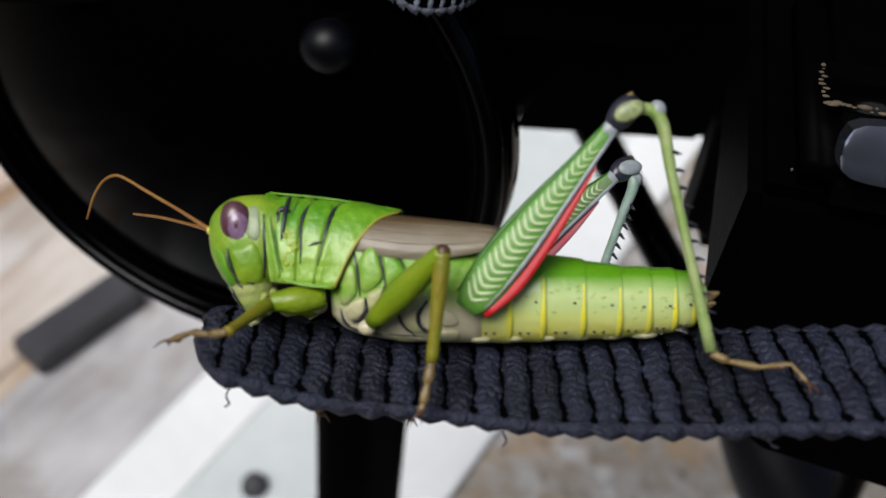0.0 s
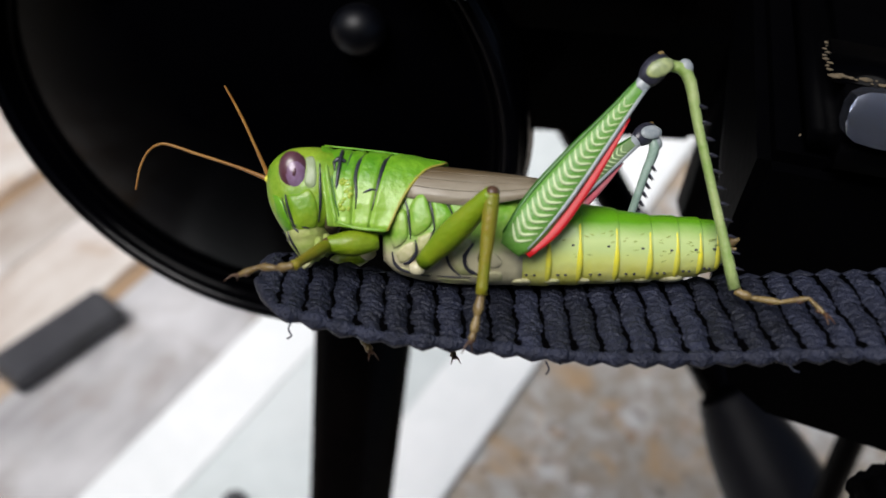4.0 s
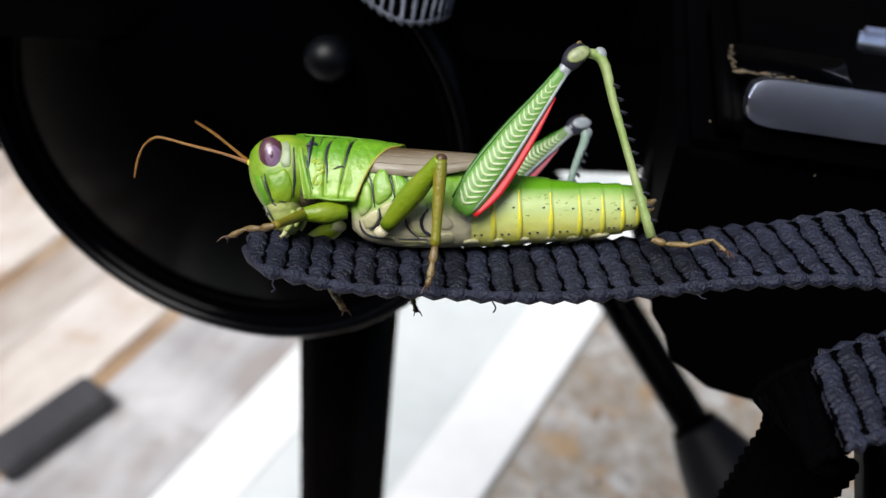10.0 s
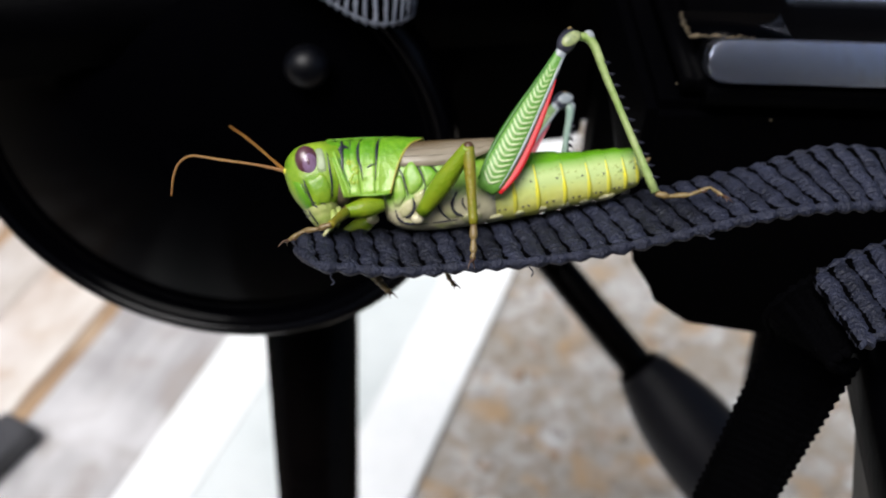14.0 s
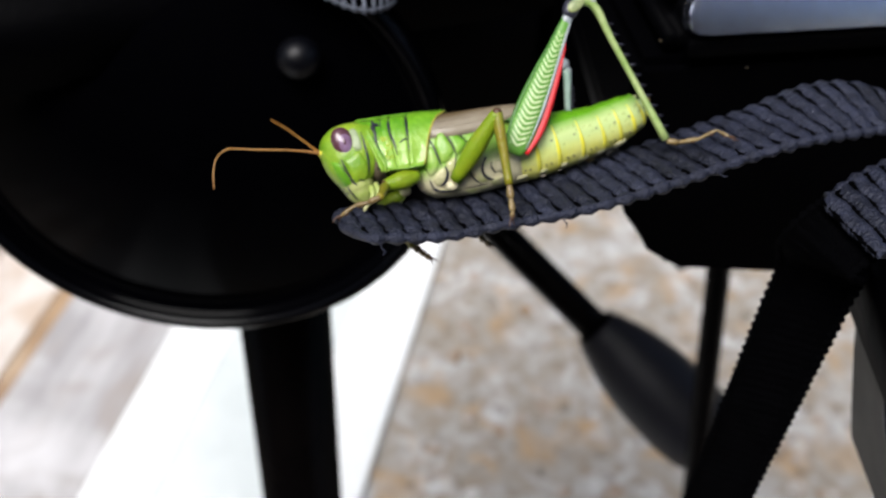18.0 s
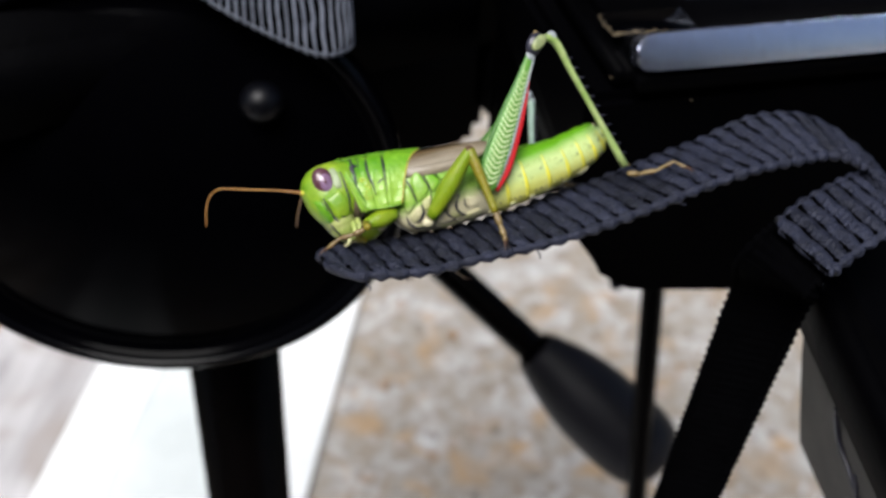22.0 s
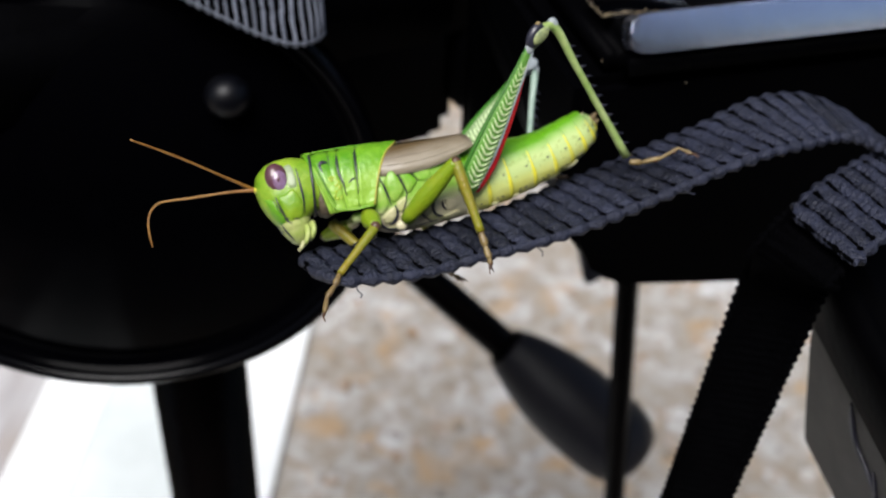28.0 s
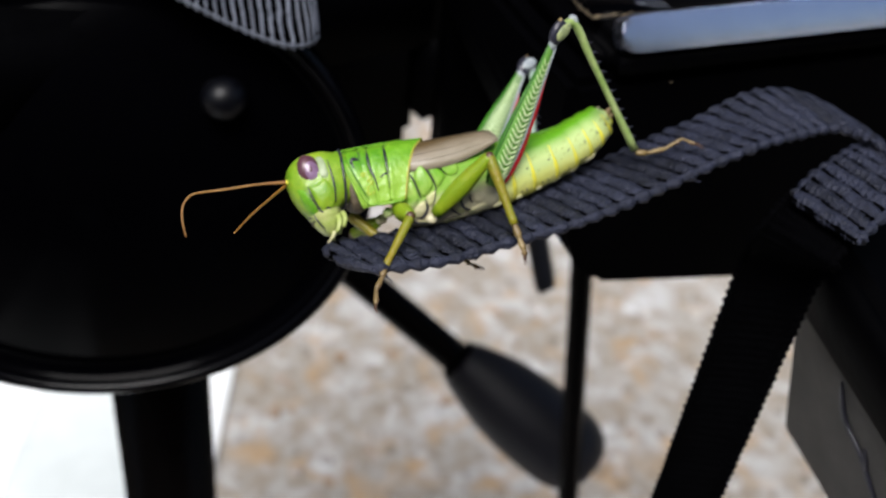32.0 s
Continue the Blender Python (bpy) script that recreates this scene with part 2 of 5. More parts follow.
# ---- building ----
def part(name, bm, mat, parent, label="", size=0.001, smooth=True):
    """Links a bmesh drawn in millimetres as one mesh under its thing."""
    for v in bm.verts:
        v.co *= size
    bmesh.ops.recalc_face_normals(bm, faces=bm.faces)
    me = bpy.data.meshes.new(name)
    bm.to_mesh(me)
    bm.free()
    for p in me.polygons:
        p.use_smooth = smooth
    me.materials.append(mat)
    ob = new(name, me)
    ob.parent = parent
    if label:
        ob["label"] = label
    return ob


def rings(bm, loops, closed_ends=True):
    """Skins a row of equal vertex rings."""
    rows = [[bm.verts.new(p) for p in loop] for loop in loops]
    n = len(rows[0])
    for a, b in zip(rows, rows[1:]):
        for i in range(n):
            bm.faces.new((a[i], a[(i + 1) % n], b[(i + 1) % n], b[i]))
    if closed_ends:
        bm.faces.new(rows[0][::-1])
        bm.faces.new(rows[-1])
    return bm


def smooth_path(points, steps=6):
    """A Catmull-Rom line through points of any dimension."""
    p = [np.array(q, float) for q in points]
    p = [2 * p[0] - p[1]] + p + [2 * p[-1] - p[-2]]
    out = []
    for a, b, c, d in zip(p, p[1:], p[2:], p[3:]):
        for k in range(steps):
            t = k / steps
            out.append(0.5 * (2 * b + (c - a) * t + (2 * a - 5 * b + 4 * c - d) * t * t + (3 * b - a - 3 * c + d) * t**3))
    out.append(p[-2])
    return out


def tube(points, radii, n=10, steps=4, flat=1.0, bm=None, side=(0, 1, 0)):
    """A limb along a smooth line; the radii go with the points; flat squeezes it along side."""
    rows = smooth_path([(*p, r) for p, r in zip(points, radii)], steps)
    bm = bm or bmesh.new()
    loops = []
    for i, row in enumerate(rows):
        a, b = rows[max(i - 1, 0)], rows[min(i + 1, len(rows) - 1)]
        way = Vector(b[:3] - a[:3]).normalized()
        u = Vector(side) - way * Vector(side).dot(way)
        u = u.normalized() if u.length > 1e-6 else way.orthogonal().normalized()
        v = way.cross(u)
        r = max(row[3], 1e-5)
        loops.append([Vector(row[:3]) + u * (r * flat * math.cos(2 * math.pi * k / n)) + v * (r * math.sin(2 * math.pi * k / n)) for k in range(n)])
    return rings(bm, loops)


def loft(sections, n=20, steps=4, power=2.3, bm=None):
    """A body along x: sections (x, y, top, bottom, half width), rounded."""
    rows = smooth_path(sections, steps)
    bm = bm or bmesh.new()
    loops = []
    for x, y, top, low, half in rows:
        mid, tall = (top + low) / 2, max((top - low) / 2, 0.02)
        loop = []
        for k in range(n):
            c, s = math.cos(2 * math.pi * k / n), math.sin(2 * math.pi * k / n)
            e = 2 / power
            loop.append((x, y + max(half, 0.02) * math.copysign(abs(c) ** e, c), mid + tall * math.copysign(abs(s) ** e, s)))
        loops.append(loop)
    return rings(bm, loops)


def ball(centre, radii, bm=None, turn=None, u=16, v=10):
    bm = bm or bmesh.new()
    made = bmesh.ops.create_uvsphere(bm, u_segments=u, v_segments=v, radius=1.0)["verts"]
    m = Matrix.Translation(centre) @ (turn or Matrix()) @ Matrix.Diagonal((*radii, 1))
    for w in made:
        w.co = m @ w.co
    return bm


def block(size, centre=(0, 0, 0), bevel=0.0, turn=None, segments=2, bm=None):
    bm = bm or bmesh.new()
    made = bmesh.ops.create_cube(bm, size=1.0)["verts"]
    for w in made:
        w.co = Vector((w.co.x * size[0], w.co.y * size[1], w.co.z * size[2]))
    if bevel:
        es = {e for w in made for e in w.link_edges}
        out = bmesh.ops.bevel(bm, geom=list(es), offset=bevel, segments=segments, affect="EDGES")
        made = {w for fc in out["faces"] for w in fc.verts} | {w for w in made if w.is_valid}
    m = Matrix.Translation(centre) @ (turn or Matrix())
    for w in made:
        w.co = m @ w.co
    return bm


def revolve(profile, n=48, bm=None):
    """Turns a row of (radius, height) about z."""
    bm = bm or bmesh.new()
    return rings(bm, [[(r * math.cos(2 * math.pi * k / n), r * math.sin(2 * math.pi * k / n), z) for k in range(n)] for r, z in profile])


def thing(name, label, category, m=None, group="", kind=""):
    ob = new(name)
    if m is not None:
        ob.matrix_world = m
    return tagged(ob, label, category, group, kind)


VIEW = Matrix([(0.99638, 0.06172, -0.05840), (0.00000, 0.68727, 0.72640), (0.08497, -0.72377, 0.68479)])
REST = Matrix.Translation((0.00436, 0.04849, 0.45293)) @ VIEW.to_4x4()


# ---- the grasshopper, in millimetres, shaped to fit the opening camera view: x to its tail, y across it, z to its back ----
YC = 1.0


def section(top, low, half, y=YC):
    return ((top[0] + low[0]) / 2, y, top[2], low[2], half)


def claws(name, at, way, parent):
    """The two hooked claws at the end of a foot."""
    w = Vector(way).normalized()
    for side in (-1, 1):
        b = Vector(at)
        part(name, tube([b, b + w * 0.4 + Vector((0.18 * side, 0.2 * side, 0.06)), b + w * 0.72 + Vector((0.36 * side, 0.36 * side, -0.2))], [0.11, 0.08, 0.02], 6, 3), CLAW, parent)


def tarsus(name, points, radii, parent, label=""):
    """A foot of three jointed, padded segments and two claws."""
    line, thick = [], []
    for k, (p, q) in enumerate(zip(points, points[1:])):
        for s, swell in ((0.0, 0.78), (0.3, 0.95), (0.72, 1.25), (0.95, 0.9)):
            line.append(Vector(p).lerp(Vector(q), s))
            thick.append((radii[k] * (1 - s) + radii[k + 1] * s) * swell)
    line.append(Vector(points[-1]))
    thick.append(radii[-1])
    ob = part(name, tube(line, thick, 10, 2), TARSUS, parent, label)
    for p, q in zip(points, points[1:]):
        mid = Vector(p) * 0.3 + Vector(q) * 0.7
        part("tarsal_pad", ball(mid - Vector((0, 0, 0.14)), (0.26, 0.2, 0.16), u=10, v=6), CLAW, ob)
    claws("claw", points[-1], Vector(points[-1]) - Vector(points[-2]), ob)
    part("claw_pad", ball(Vector(points[-1]) + (Vector(points[-1]) - Vector(points[-2])).normalized() * 0.2, (0.2, 0.17, 0.14), u=8, v=6), CLAW, ob)
    return ob


RED_FLAT = (0.35, 0.92, -0.15)


def hind_leg(body, base, knee, shin, ankle, foot, skin=FEMUR, edge=RED, shank=TIBIA, lobe=KNEE_PALE):
    """One jumping leg: a herringbone femur with a red lower edge, a dark knee, a spined tibia and a foot."""
    base, knee, shin, ankle = Vector(base), Vector(knee), Vector(shin), Vector(ankle)
    axis = (knee - base).normalized()
    length = (knee - base).length
    across = Vector((0, 1, 0)) - axis * axis.y
    across.normalize()
    upper = axis.cross(across)
    if upper.z < 0:
        upper = -upper
    shape = [(0.0, 0.75), (0.05, 1.14), (0.16, 1.33), (0.3, 1.3), (0.5, 1.12), (0.68, 0.8), (0.84, 0.54), (0.94, 0.46), (1.0, 0.48)]

    def half(t):
        return float(np.interp(t, [s for s, _ in shape], [w for _, w in shape]))

    def face(t, k, side):
        """A place on the femur's flank: t along it, k from its lower (-1) to its upper edge (1)."""
        w = half(t)
        return base + axis * (t * length) + upper * (k * w) + across * (side * 0.5 * w * (1 - abs(k) ** 3.2) ** 0.5)

    loops = []
    for t, _, in [(i / 24, 0) for i in range(25)]:
        loop = []
        for k in range(18):
            c, s = math.cos(2 * math.pi * k / 18), math.sin(2 * math.pi * k / 18)
            w = half(t)
            loop.append(base + axis * (t * length) + upper * (w * math.copysign(abs(s) ** 0.9, s)) + across * (0.5 * w * math.copysign(abs(c) ** 0.75, c)))
        loops.append(loop)
    femur = part("hind_femur", rings(bmesh.new(), loops), skin, body, "green hind femur with pale herringbone ridges and a red lower edge")
    for side in (-1, 1):
        for i in range(22):
            t = 0.05 + 0.037 * i
            reach = 0.052 * (1 - 0.35 * t)
            pts = [face(t + reach, 0.8, side), face(t + reach * 0.35, 0.42, side), face(t, 0.1, side), face(t + reach * 0.3, -0.22, side), face(t + reach * 0.95, -0.6, side)]
            w = 0.1 * half(t) / 1.3 + 0.02
            part("herringbone_ridge", tube(pts, [w * 0.3, w, w * 1.05, w, w * 0.3], 6, 2, flat=0.55), PALE, femur)
    part("red_edge", tube([face(t, -1.0, -1) - upper * 0.12 - across * 0.08 for t in (0.03, 0.2, 0.4, 0.6, 0.8)], [0.28, 0.5, 0.46, 0.34, 0.08], 10, 4, flat=0.35, side=RED_FLAT), edge, femur, "bright red lower edge of the femur")
    part("pale_keel", tube([face(t, 0.99, -1) for t in (0.04, 0.25, 0.5, 0.75, 0.95)], [0.12, 0.22, 0.2, 0.15, 0.08], 8, 4), DARK_CUTICLE, femur)
    part("grey_band", tube([face(t, -0.78, -1) for t in (0.05, 0.3, 0.6, 0.95)], [0.05, 0.15, 0.14, 0.12], 8, 4, flat=0.6), GREY_CUTICLE, femur)
    turn = Matrix((axis, across, upper)).transposed().to_4x4()
    part("knee", ball(knee + axis * 0.6, (1.3, 0.56, 0.84), turn=turn), BLACK_CUTICLE, femur, "blue-black swollen knee of the hind leg")
    part("knee_lobe", ball(knee + axis * 0.85 - upper * 0.2 - across * 0.5, (1.0, 0.22, 0.58), turn=turn @ Matrix.Rotation(radians(25), 4, "Y"), u=12, v=8), lobe, femur, "pale lobe on the black knee")
    part("knee_lobe", ball(knee + axis * 0.85 - upper * 0.2 + across * 0.5, (1.0, 0.22, 0.58), turn=turn @ Matrix.Rotation(radians(25), 4, "Y"), u=12, v=8), lobe, femur, "pale lobe on the black knee")
    part("knee_collar", tube([face(t, 0.0, 0) for t in (0.93, 0.955, 0.985)], [0.46, 0.52, 0.5], 14, 3, flat=0.55), GREY_CUTICLE, femur, "pale grey collar below the knee")
    part("knee_tip", ball(knee + axis * 1.6 + upper * 0.3, (0.36, 0.24, 0.24), turn=turn, u=10, v=6), TARSUS, femur)
    # shin
    way = (ankle - shin).normalized()
    out = way.cross(Vector((0, 1, 0)))
    if out.x < 0:
        out = -out
    tib = part("hind_tibia", tube([knee + axis * 0.9 + upper * 0.2, shin, shin + (ankle - shin) * 0.25, shin + (ankle - shin) * 0.6, ankle], [0.32, 0.42, 0.34, 0.32, 0.42], 10, 4), shank, body, "pale green hind tibia with two rows of black-tipped spines")
    part("tibia_head", ball(shin - way * 0.35, (0.55, 0.42, 0.6), u=12, v=8), GREY_CUTICLE, tib)
    for side in (-1, 1):
        for i in range(11):
            p = shin + (ankle - shin) * (0.16 + 0.075 * i) + out * 0.26 + Vector((0, 0.2 * side, 0))
            part("spine", tube([p, p + out * 0.24 + way * 0.06, p + out * 0.58 + way * 0.27 + Vector((0, 0.12 * side, 0))], [0.17, 0.11, 0.015], 6, 2), BLACK_CUTICLE, tib)
    for side in (-1, 1):
        p = ankle + out * 0.2 + Vector((0, 0.2 * side, 0))
        part("spur", tube([p, p + out * 0.35 + way * 0.3], [0.1, 0.02], 6, 2), TARSUS, tib)
    sole = tarsus("hind_tarsus", foot, [0.3, 0.24, 0.19, 0.15, 0.13][: len(foot)], body, "tan three-jointed hind foot on the strap")
    return femur, tib, sole


def thin_leg(body, kind, base, knee, thick, label):
    """A walking leg: femur > tibia, foot."""
    femur = part(kind + "_femur", tube([base, Vector(base).lerp(Vector(knee), 0.45), Vector(base).lerp(Vector(knee), 0.85), knee], [thick * 0.75, thick * 1.15, thick * 0.85, thick * 0.7], 12, 4), OLIVE, body, label)
    part("knee_joint", ball(knee, (thick * 0.62,) * 3, u=10, v=8), CLAW, femur)
    return femur


def shin_of(femur, kind, knee, ankle, foot, thick):
    tib = part(kind + "_tibia", tube([knee, Vector(knee).lerp(Vector(ankle), 0.2), Vector(knee).lerp(Vector(ankle), 0.7), ankle], [thick * 0.62, thick * 0.66, thick * 0.5, thick * 0.5], 10, 4), SHIN, hopper)
    for i in range(5):
        for side in (-1, 1):
            p = Vector(knee).lerp(Vector(ankle), 0.35 + 0.13 * i)
            part("bristle", tube([p, p + Vector((0.12, 0.22 * side, -0.22))], [0.06, 0.01], 5, 2), BLACK_CUTICLE, tib)
    foot_ob = tarsus(kind + "_tarsus", foot, [thick * 0.42, thick * 0.35, thick * 0.3, thick * 0.27][: len(foot)], hopper)
    return tib, foot_ob


hopper = thing("grasshopper", "bright green short-winged grasshopper with red-edged hind legs on a strap", "grasshopper", REST)

# abdomen: overlapping rings
ABDOMEN = [section((2.05, 0.94, 0.04), (2.05, 0.94, -6.09), 2.5), section((4.25, 0.94, 0.04), (4.25, 0.94, -6.09), 2.55), section((6.38, 0.94, -0.22), (6.38, 0.94, -6.01), 2.5), section((8.91, 0.94, -0.66), (8.91, 0.94, -5.90), 2.4),
           section((11.22, 0.94, -1.06), (11.22, 0.94, -5.79), 2.25), section((13.13, 0.94, -1.17), (13.13, 0.94, -5.61), 2.05), section((14.78, 0.94, -1.28), (14.78, 0.94, -5.39), 1.8), section((16.06, 0.94, -1.50), (16.06, 0.94, -5.02), 1.4), section((16.83, 0.94, -2.35), (16.83, 0.94, -4.29), 0.7)]
RINGS = []
for i, (a, b) in enumerate(zip(ABDOMEN, ABDOMEN[1:])):
    grow = 0.05
    front = (a[0] - 0.25, a[1], a[2] - 0.05, a[3] + 0.05, a[4] - 0.05)
    mid = tuple((p + q) / 2 for p, q in zip(a, b))
    back = (b[0], b[1], b[2] + grow, b[3] - grow, b[4] + grow)
    tail = (b[0] + 0.16, b[1], b[2] - 0.03, b[3] + 0.03, b[4] - 0.03)
    seg = part("abdomen_ring", loft([front, mid, back, tail], 28, 4, 2.1), BELLY, hopper, "green and yellow overlapping ring of the abdomen")
    RINGS.append(seg)
    # the yellow rear margin of the flank
    arc = []
    for k in range(9):
        for side in (-1,):
            s = radians(-70 + 105 * k / 8)
            arc.append((back[0] - 0.05, back[1] - (back[4] + 0.01) * math.cos(s), (back[2] + back[3]) / 2 + (back[2] - back[3]) / 2 * math.sin(s)))
    for m in (1, -1):
        line = [(x, YC + (y - YC) * m, z) for x, y, z in arc]
        part("yellow_margin", tube(line, [0.1, 0.2, 0.24, 0.24, 0.2, 0.12, 0.09, 0.07, 0.03], 6, 2, flat=0.4), YELLOW, seg)
    for dx, dz in ((0.3, 0.62), (0.75, 0.75), (0.55, 0.2)):
        x = a[0] + (b[0] - a[0]) * dx
        z = a[3] + (a[2] - a[3]) * (0.12 if dz == 0.62 else dz * 0.6)
        k = ((z - (a[2] + a[3]) / 2) / ((a[2] - a[3]) / 2))
        y = YC - (mid[4]) * (1 - min(abs(k), 0.98) ** 2.1) ** (1 / 2.1)
        part("dark_spot", ball((x, y, z), (0.12, 0.05, 0.08), u=8, v=6), BLACK_CUTICLE, seg)
    for q in range(7):
        x = a[0] + (b[0] - a[0]) * random.uniform(0.08, 0.9)
        z = a[3] + (a[2] - a[3]) * random.uniform(0.28, 0.66)
        k = ((z - (mid[2] + mid[3]) / 2) / ((mid[2] - mid[3]) / 2))
        y = YC - mid[4] * (1 - min(abs(k), 0.98) ** 2.1) ** (1 / 2.1) + 0.02
        lean = Matrix.Rotation(random.uniform(-0.4, 0.4), 4, "Y")
        part("faint_dash", ball((x, y, z), (random.uniform(0.08, 0.24), 0.04, random.uniform(0.03, 0.06)), turn=lean, u=8, v=5), DASH, seg)
part("ovipositor", tube([(16.52, 0.72, -3.25), (17.18, 0.72, -3.07), (17.75, 0.36, -2.80)], [0.5, 0.4, 0.1], 8, 3), TARSUS, RINGS[-1], "brown pointed tip of the abdomen")
part("ovipositor", tube([(16.52, 0.72, -3.62), (17.11, 0.72, -3.58), (17.53, 0.36, -3.49)], [0.45, 0.33, 0.08], 8, 3), TARSUS, RINGS[-1])
for d in (-1, 1):
    part("cercus", tube([(15.9, YC + 0.7 * d, -2.2), (16.6, YC + 0.9 * d, -1.9)], [0.22, 0.05], 8, 3), CREAM, RINGS[-1])
for i in range(6):
    x = 2.4 + 2.1 * i
    part("belly_plate", ball((x, YC, -5.75 + 0.05 * i), (1.05, 1.6 - 0.12 * i, 0.35), u=14, v=8), CREAM, RINGS[i], "pale plate under the abdomen")

# thorax
THORAX = [section((-7.11, 0.94, 1.50), (-7.11, 0.94, -4.36), 1.6), section((-6.01, 0.94, 2.05), (-6.01, 0.94, -5.28), 2.3), section((-3.81, 0.94, 2.05), (-3.81, 0.94, -5.83), 2.7), section((-0.88, 0.94, 1.69), (-0.88, 0.94, -6.05), 2.75), section((2.42, 0.94, 0.40), (2.42, 0.94, -6.05), 2.5)]
part("thorax", loft(THORAX, 32, 6, 2.4), PLEURA, hopper, "green thorax flank with cream and black seams")


def flank(x, z, side, out=0.0):
    """A place on the thorax's side, from pixel positions of the opening camera view, along and down it."""
    x, z = (x - 784) * 0.0364, (441 - z) * 0.0364
    xs = [s[0] for s in THORAX]
    top, low, half = (float(np.interp(x, xs, [s[k] for s in THORAX])) for k in (2, 3, 4))
    k = min(abs(z - (top + low) / 2) / ((top - low) / 2), 0.98)
    return Vector((x, YC + side * (half * (1 - k**2.4) ** (1 / 2.4) + out), z))


def plate_on(place, outline, side, out):
    """A low dome over a rounded outline, laid on the body by place(x, z, side, out)."""
    rim = [Vector((*p[:2], 0)) for p in smooth_path([(*p, 0.0) for p in outline + outline[:1]], 4)[:-1]]
    mid = sum(rim, Vector()) / len(rim)
    loops = []
    for k, rise in ((1.0, -0.12), (0.97, 0.35), (0.86, 0.75), (0.62, 0.95), (0.3, 1.0), (0.04, 1.0)):
        loops.append([place(*(mid + (p - mid) * k)[:2], side, out * rise) for p in rim])
    return rings(bmesh.new(), loops)


FLANK_PLATES = (
    ([(600, 500), (616, 470), (632, 468), (636, 500), (634, 522), (608, 540)], PLEURA, "green side plate of the thorax", 0.32),
    ([(638, 462), (652, 436), (666, 428), (676, 462), (681, 492), (662, 512), (643, 514)], PLEURA, "green side plate of the thorax", 0.34),
    ([(673, 432), (694, 444), (712, 466), (718, 482), (702, 498), (687, 503), (683, 475)], PLEURA, "green side plate of the thorax", 0.3),
    ([(700, 440), (735, 446), (760, 462), (752, 486), (725, 482), (712, 460)], PLEURA, "green side plate of the thorax", 0.2),
    ([(613, 548), (630, 532), (648, 527), (648, 548), (637, 562), (620, 566)], CREAM, "cream plate by the leg base", 0.2),
    ([(654, 518), (680, 509), (674, 530), (664, 544), (654, 542)], CREAM, "cream plate by the leg base", 0.22),
    ([(618, 573), (645, 579), (680, 585), (674, 593), (640, 592)], CREAM, "cream plate under the thorax", 0.18),
    ([(716, 524), (738, 518), (755, 528), (742, 542), (738, 560), (746, 576), (760, 587), (735, 588), (718, 570), (712, 546)], CREAM, "cream curved plate round the hind leg base", 0.22),
    ([(756, 589), (785, 583), (810, 584), (811, 601), (776, 604)], CREAM, "cream plate under the thorax", 0.2),
    ([(690, 594), (720, 596), (750, 597), (748, 604), (705, 603)], CREAM, "cream plate under the thorax", 0.12),
    ([(775, 540), (800, 548), (812, 566), (800, 576), (778, 570)], PLEURA, "green plate before the hind leg", 0.2),
)
FLANK_SEAMS = (([(628, 440), (636, 470), (639, 500), (641, 522)], 0.09), ([(668, 424), (677, 455), (684, 485), (685, 508)], 0.1), ([(694, 436), (710, 458), (723, 482)], 0.08), ([(606, 545), (611, 566), (625, 578), (650, 585), (678, 590)], 0.13),
               ([(650, 524), (652, 546), (641, 563), (628, 568)], 0.13), ([(684, 505), (673, 530), (665, 546)], 0.1), ([(711, 524), (708, 552), (716, 574), (735, 591)], 0.1), ([(758, 530), (745, 545), (741, 562), (750, 579), (768, 589)], 0.17),
               ([(690, 590), (720, 592), (752, 593)], 0.06), ([(770, 545), (768, 560), (776, 574)], 0.1))
for side in (-1, 1):
    for outline, mat, label, out in FLANK_PLATES:
        part("thorax_plate", plate_on(flank, outline, side, out), mat, hopper, label)
    for pts, w in FLANK_SEAMS:
        part("dark_seam", tube([flank(x, z, side, 0.1) for x, z in pts], [w * 0.4] + [w] * (len(pts) - 2) + [w * 0.4], 6, 4), BLACK_CUTICLE, hopper)

# pronotum: a saddle with a pointed rear margin
def saddle(u, v):
    s = abs(v)
    front, rear = 470 + 18 * s * s, 714 - 116 * s**0.85
    x = front + (rear - front) * u
    top = 343 + (x - 470) * 0.085 + 36 * max(0, u - 0.72)
    low = 497 + 10 * u
    z = top + (low - top) * s**1.75
    half = 2.62 + 0.16 * u
    y = math.copysign(half * (1 - (1 - s) ** 2.3), v)
    dip = -0.2 * math.exp(-(((u - 0.37 - 0.06 * max(0, s - 0.55)) / 0.022) ** 2)) - 0.2 * math.exp(-(((u - 0.57 - 0.12 * s) / 0.022) ** 2)) - 0.1 * math.exp(-(((u - 0.26) / 0.02) ** 2)) * (1 - s)
    dip += 0.1 * math.exp(-((u / 0.05) ** 2)) - 0.1 * math.exp(-(((u - 0.1) / 0.03) ** 2)) + 0.06 * math.sin(u * 17) * math.sin(s * 5) - 0.1 * math.exp(-(((s - 0.92) / 0.04) ** 2))
    away = Vector((0, y, 2.2 * (1 - s) + 0.2)).normalized()
    return Vector(((x - 784) * 0.0364, YC + y, (441 - z) * 0.0364)) + away * dip


bm = bmesh.new()
NU, NV = 64, 40
grid = [[bm.verts.new(saddle(i / NU, -1 + 2 * j / NV)) for j in range(NV + 1)] for i in range(NU + 1)]
for i in range(NU):
    for j in range(NV):
        bm.faces.new((grid[i][j], grid[i][j + 1], grid[i + 1][j + 1], grid[i + 1][j]))
bmesh.ops.recalc_face_normals(bm, faces=bm.faces)
bmesh.ops.solidify(bm, geom=bm.faces[:], thickness=0.22)
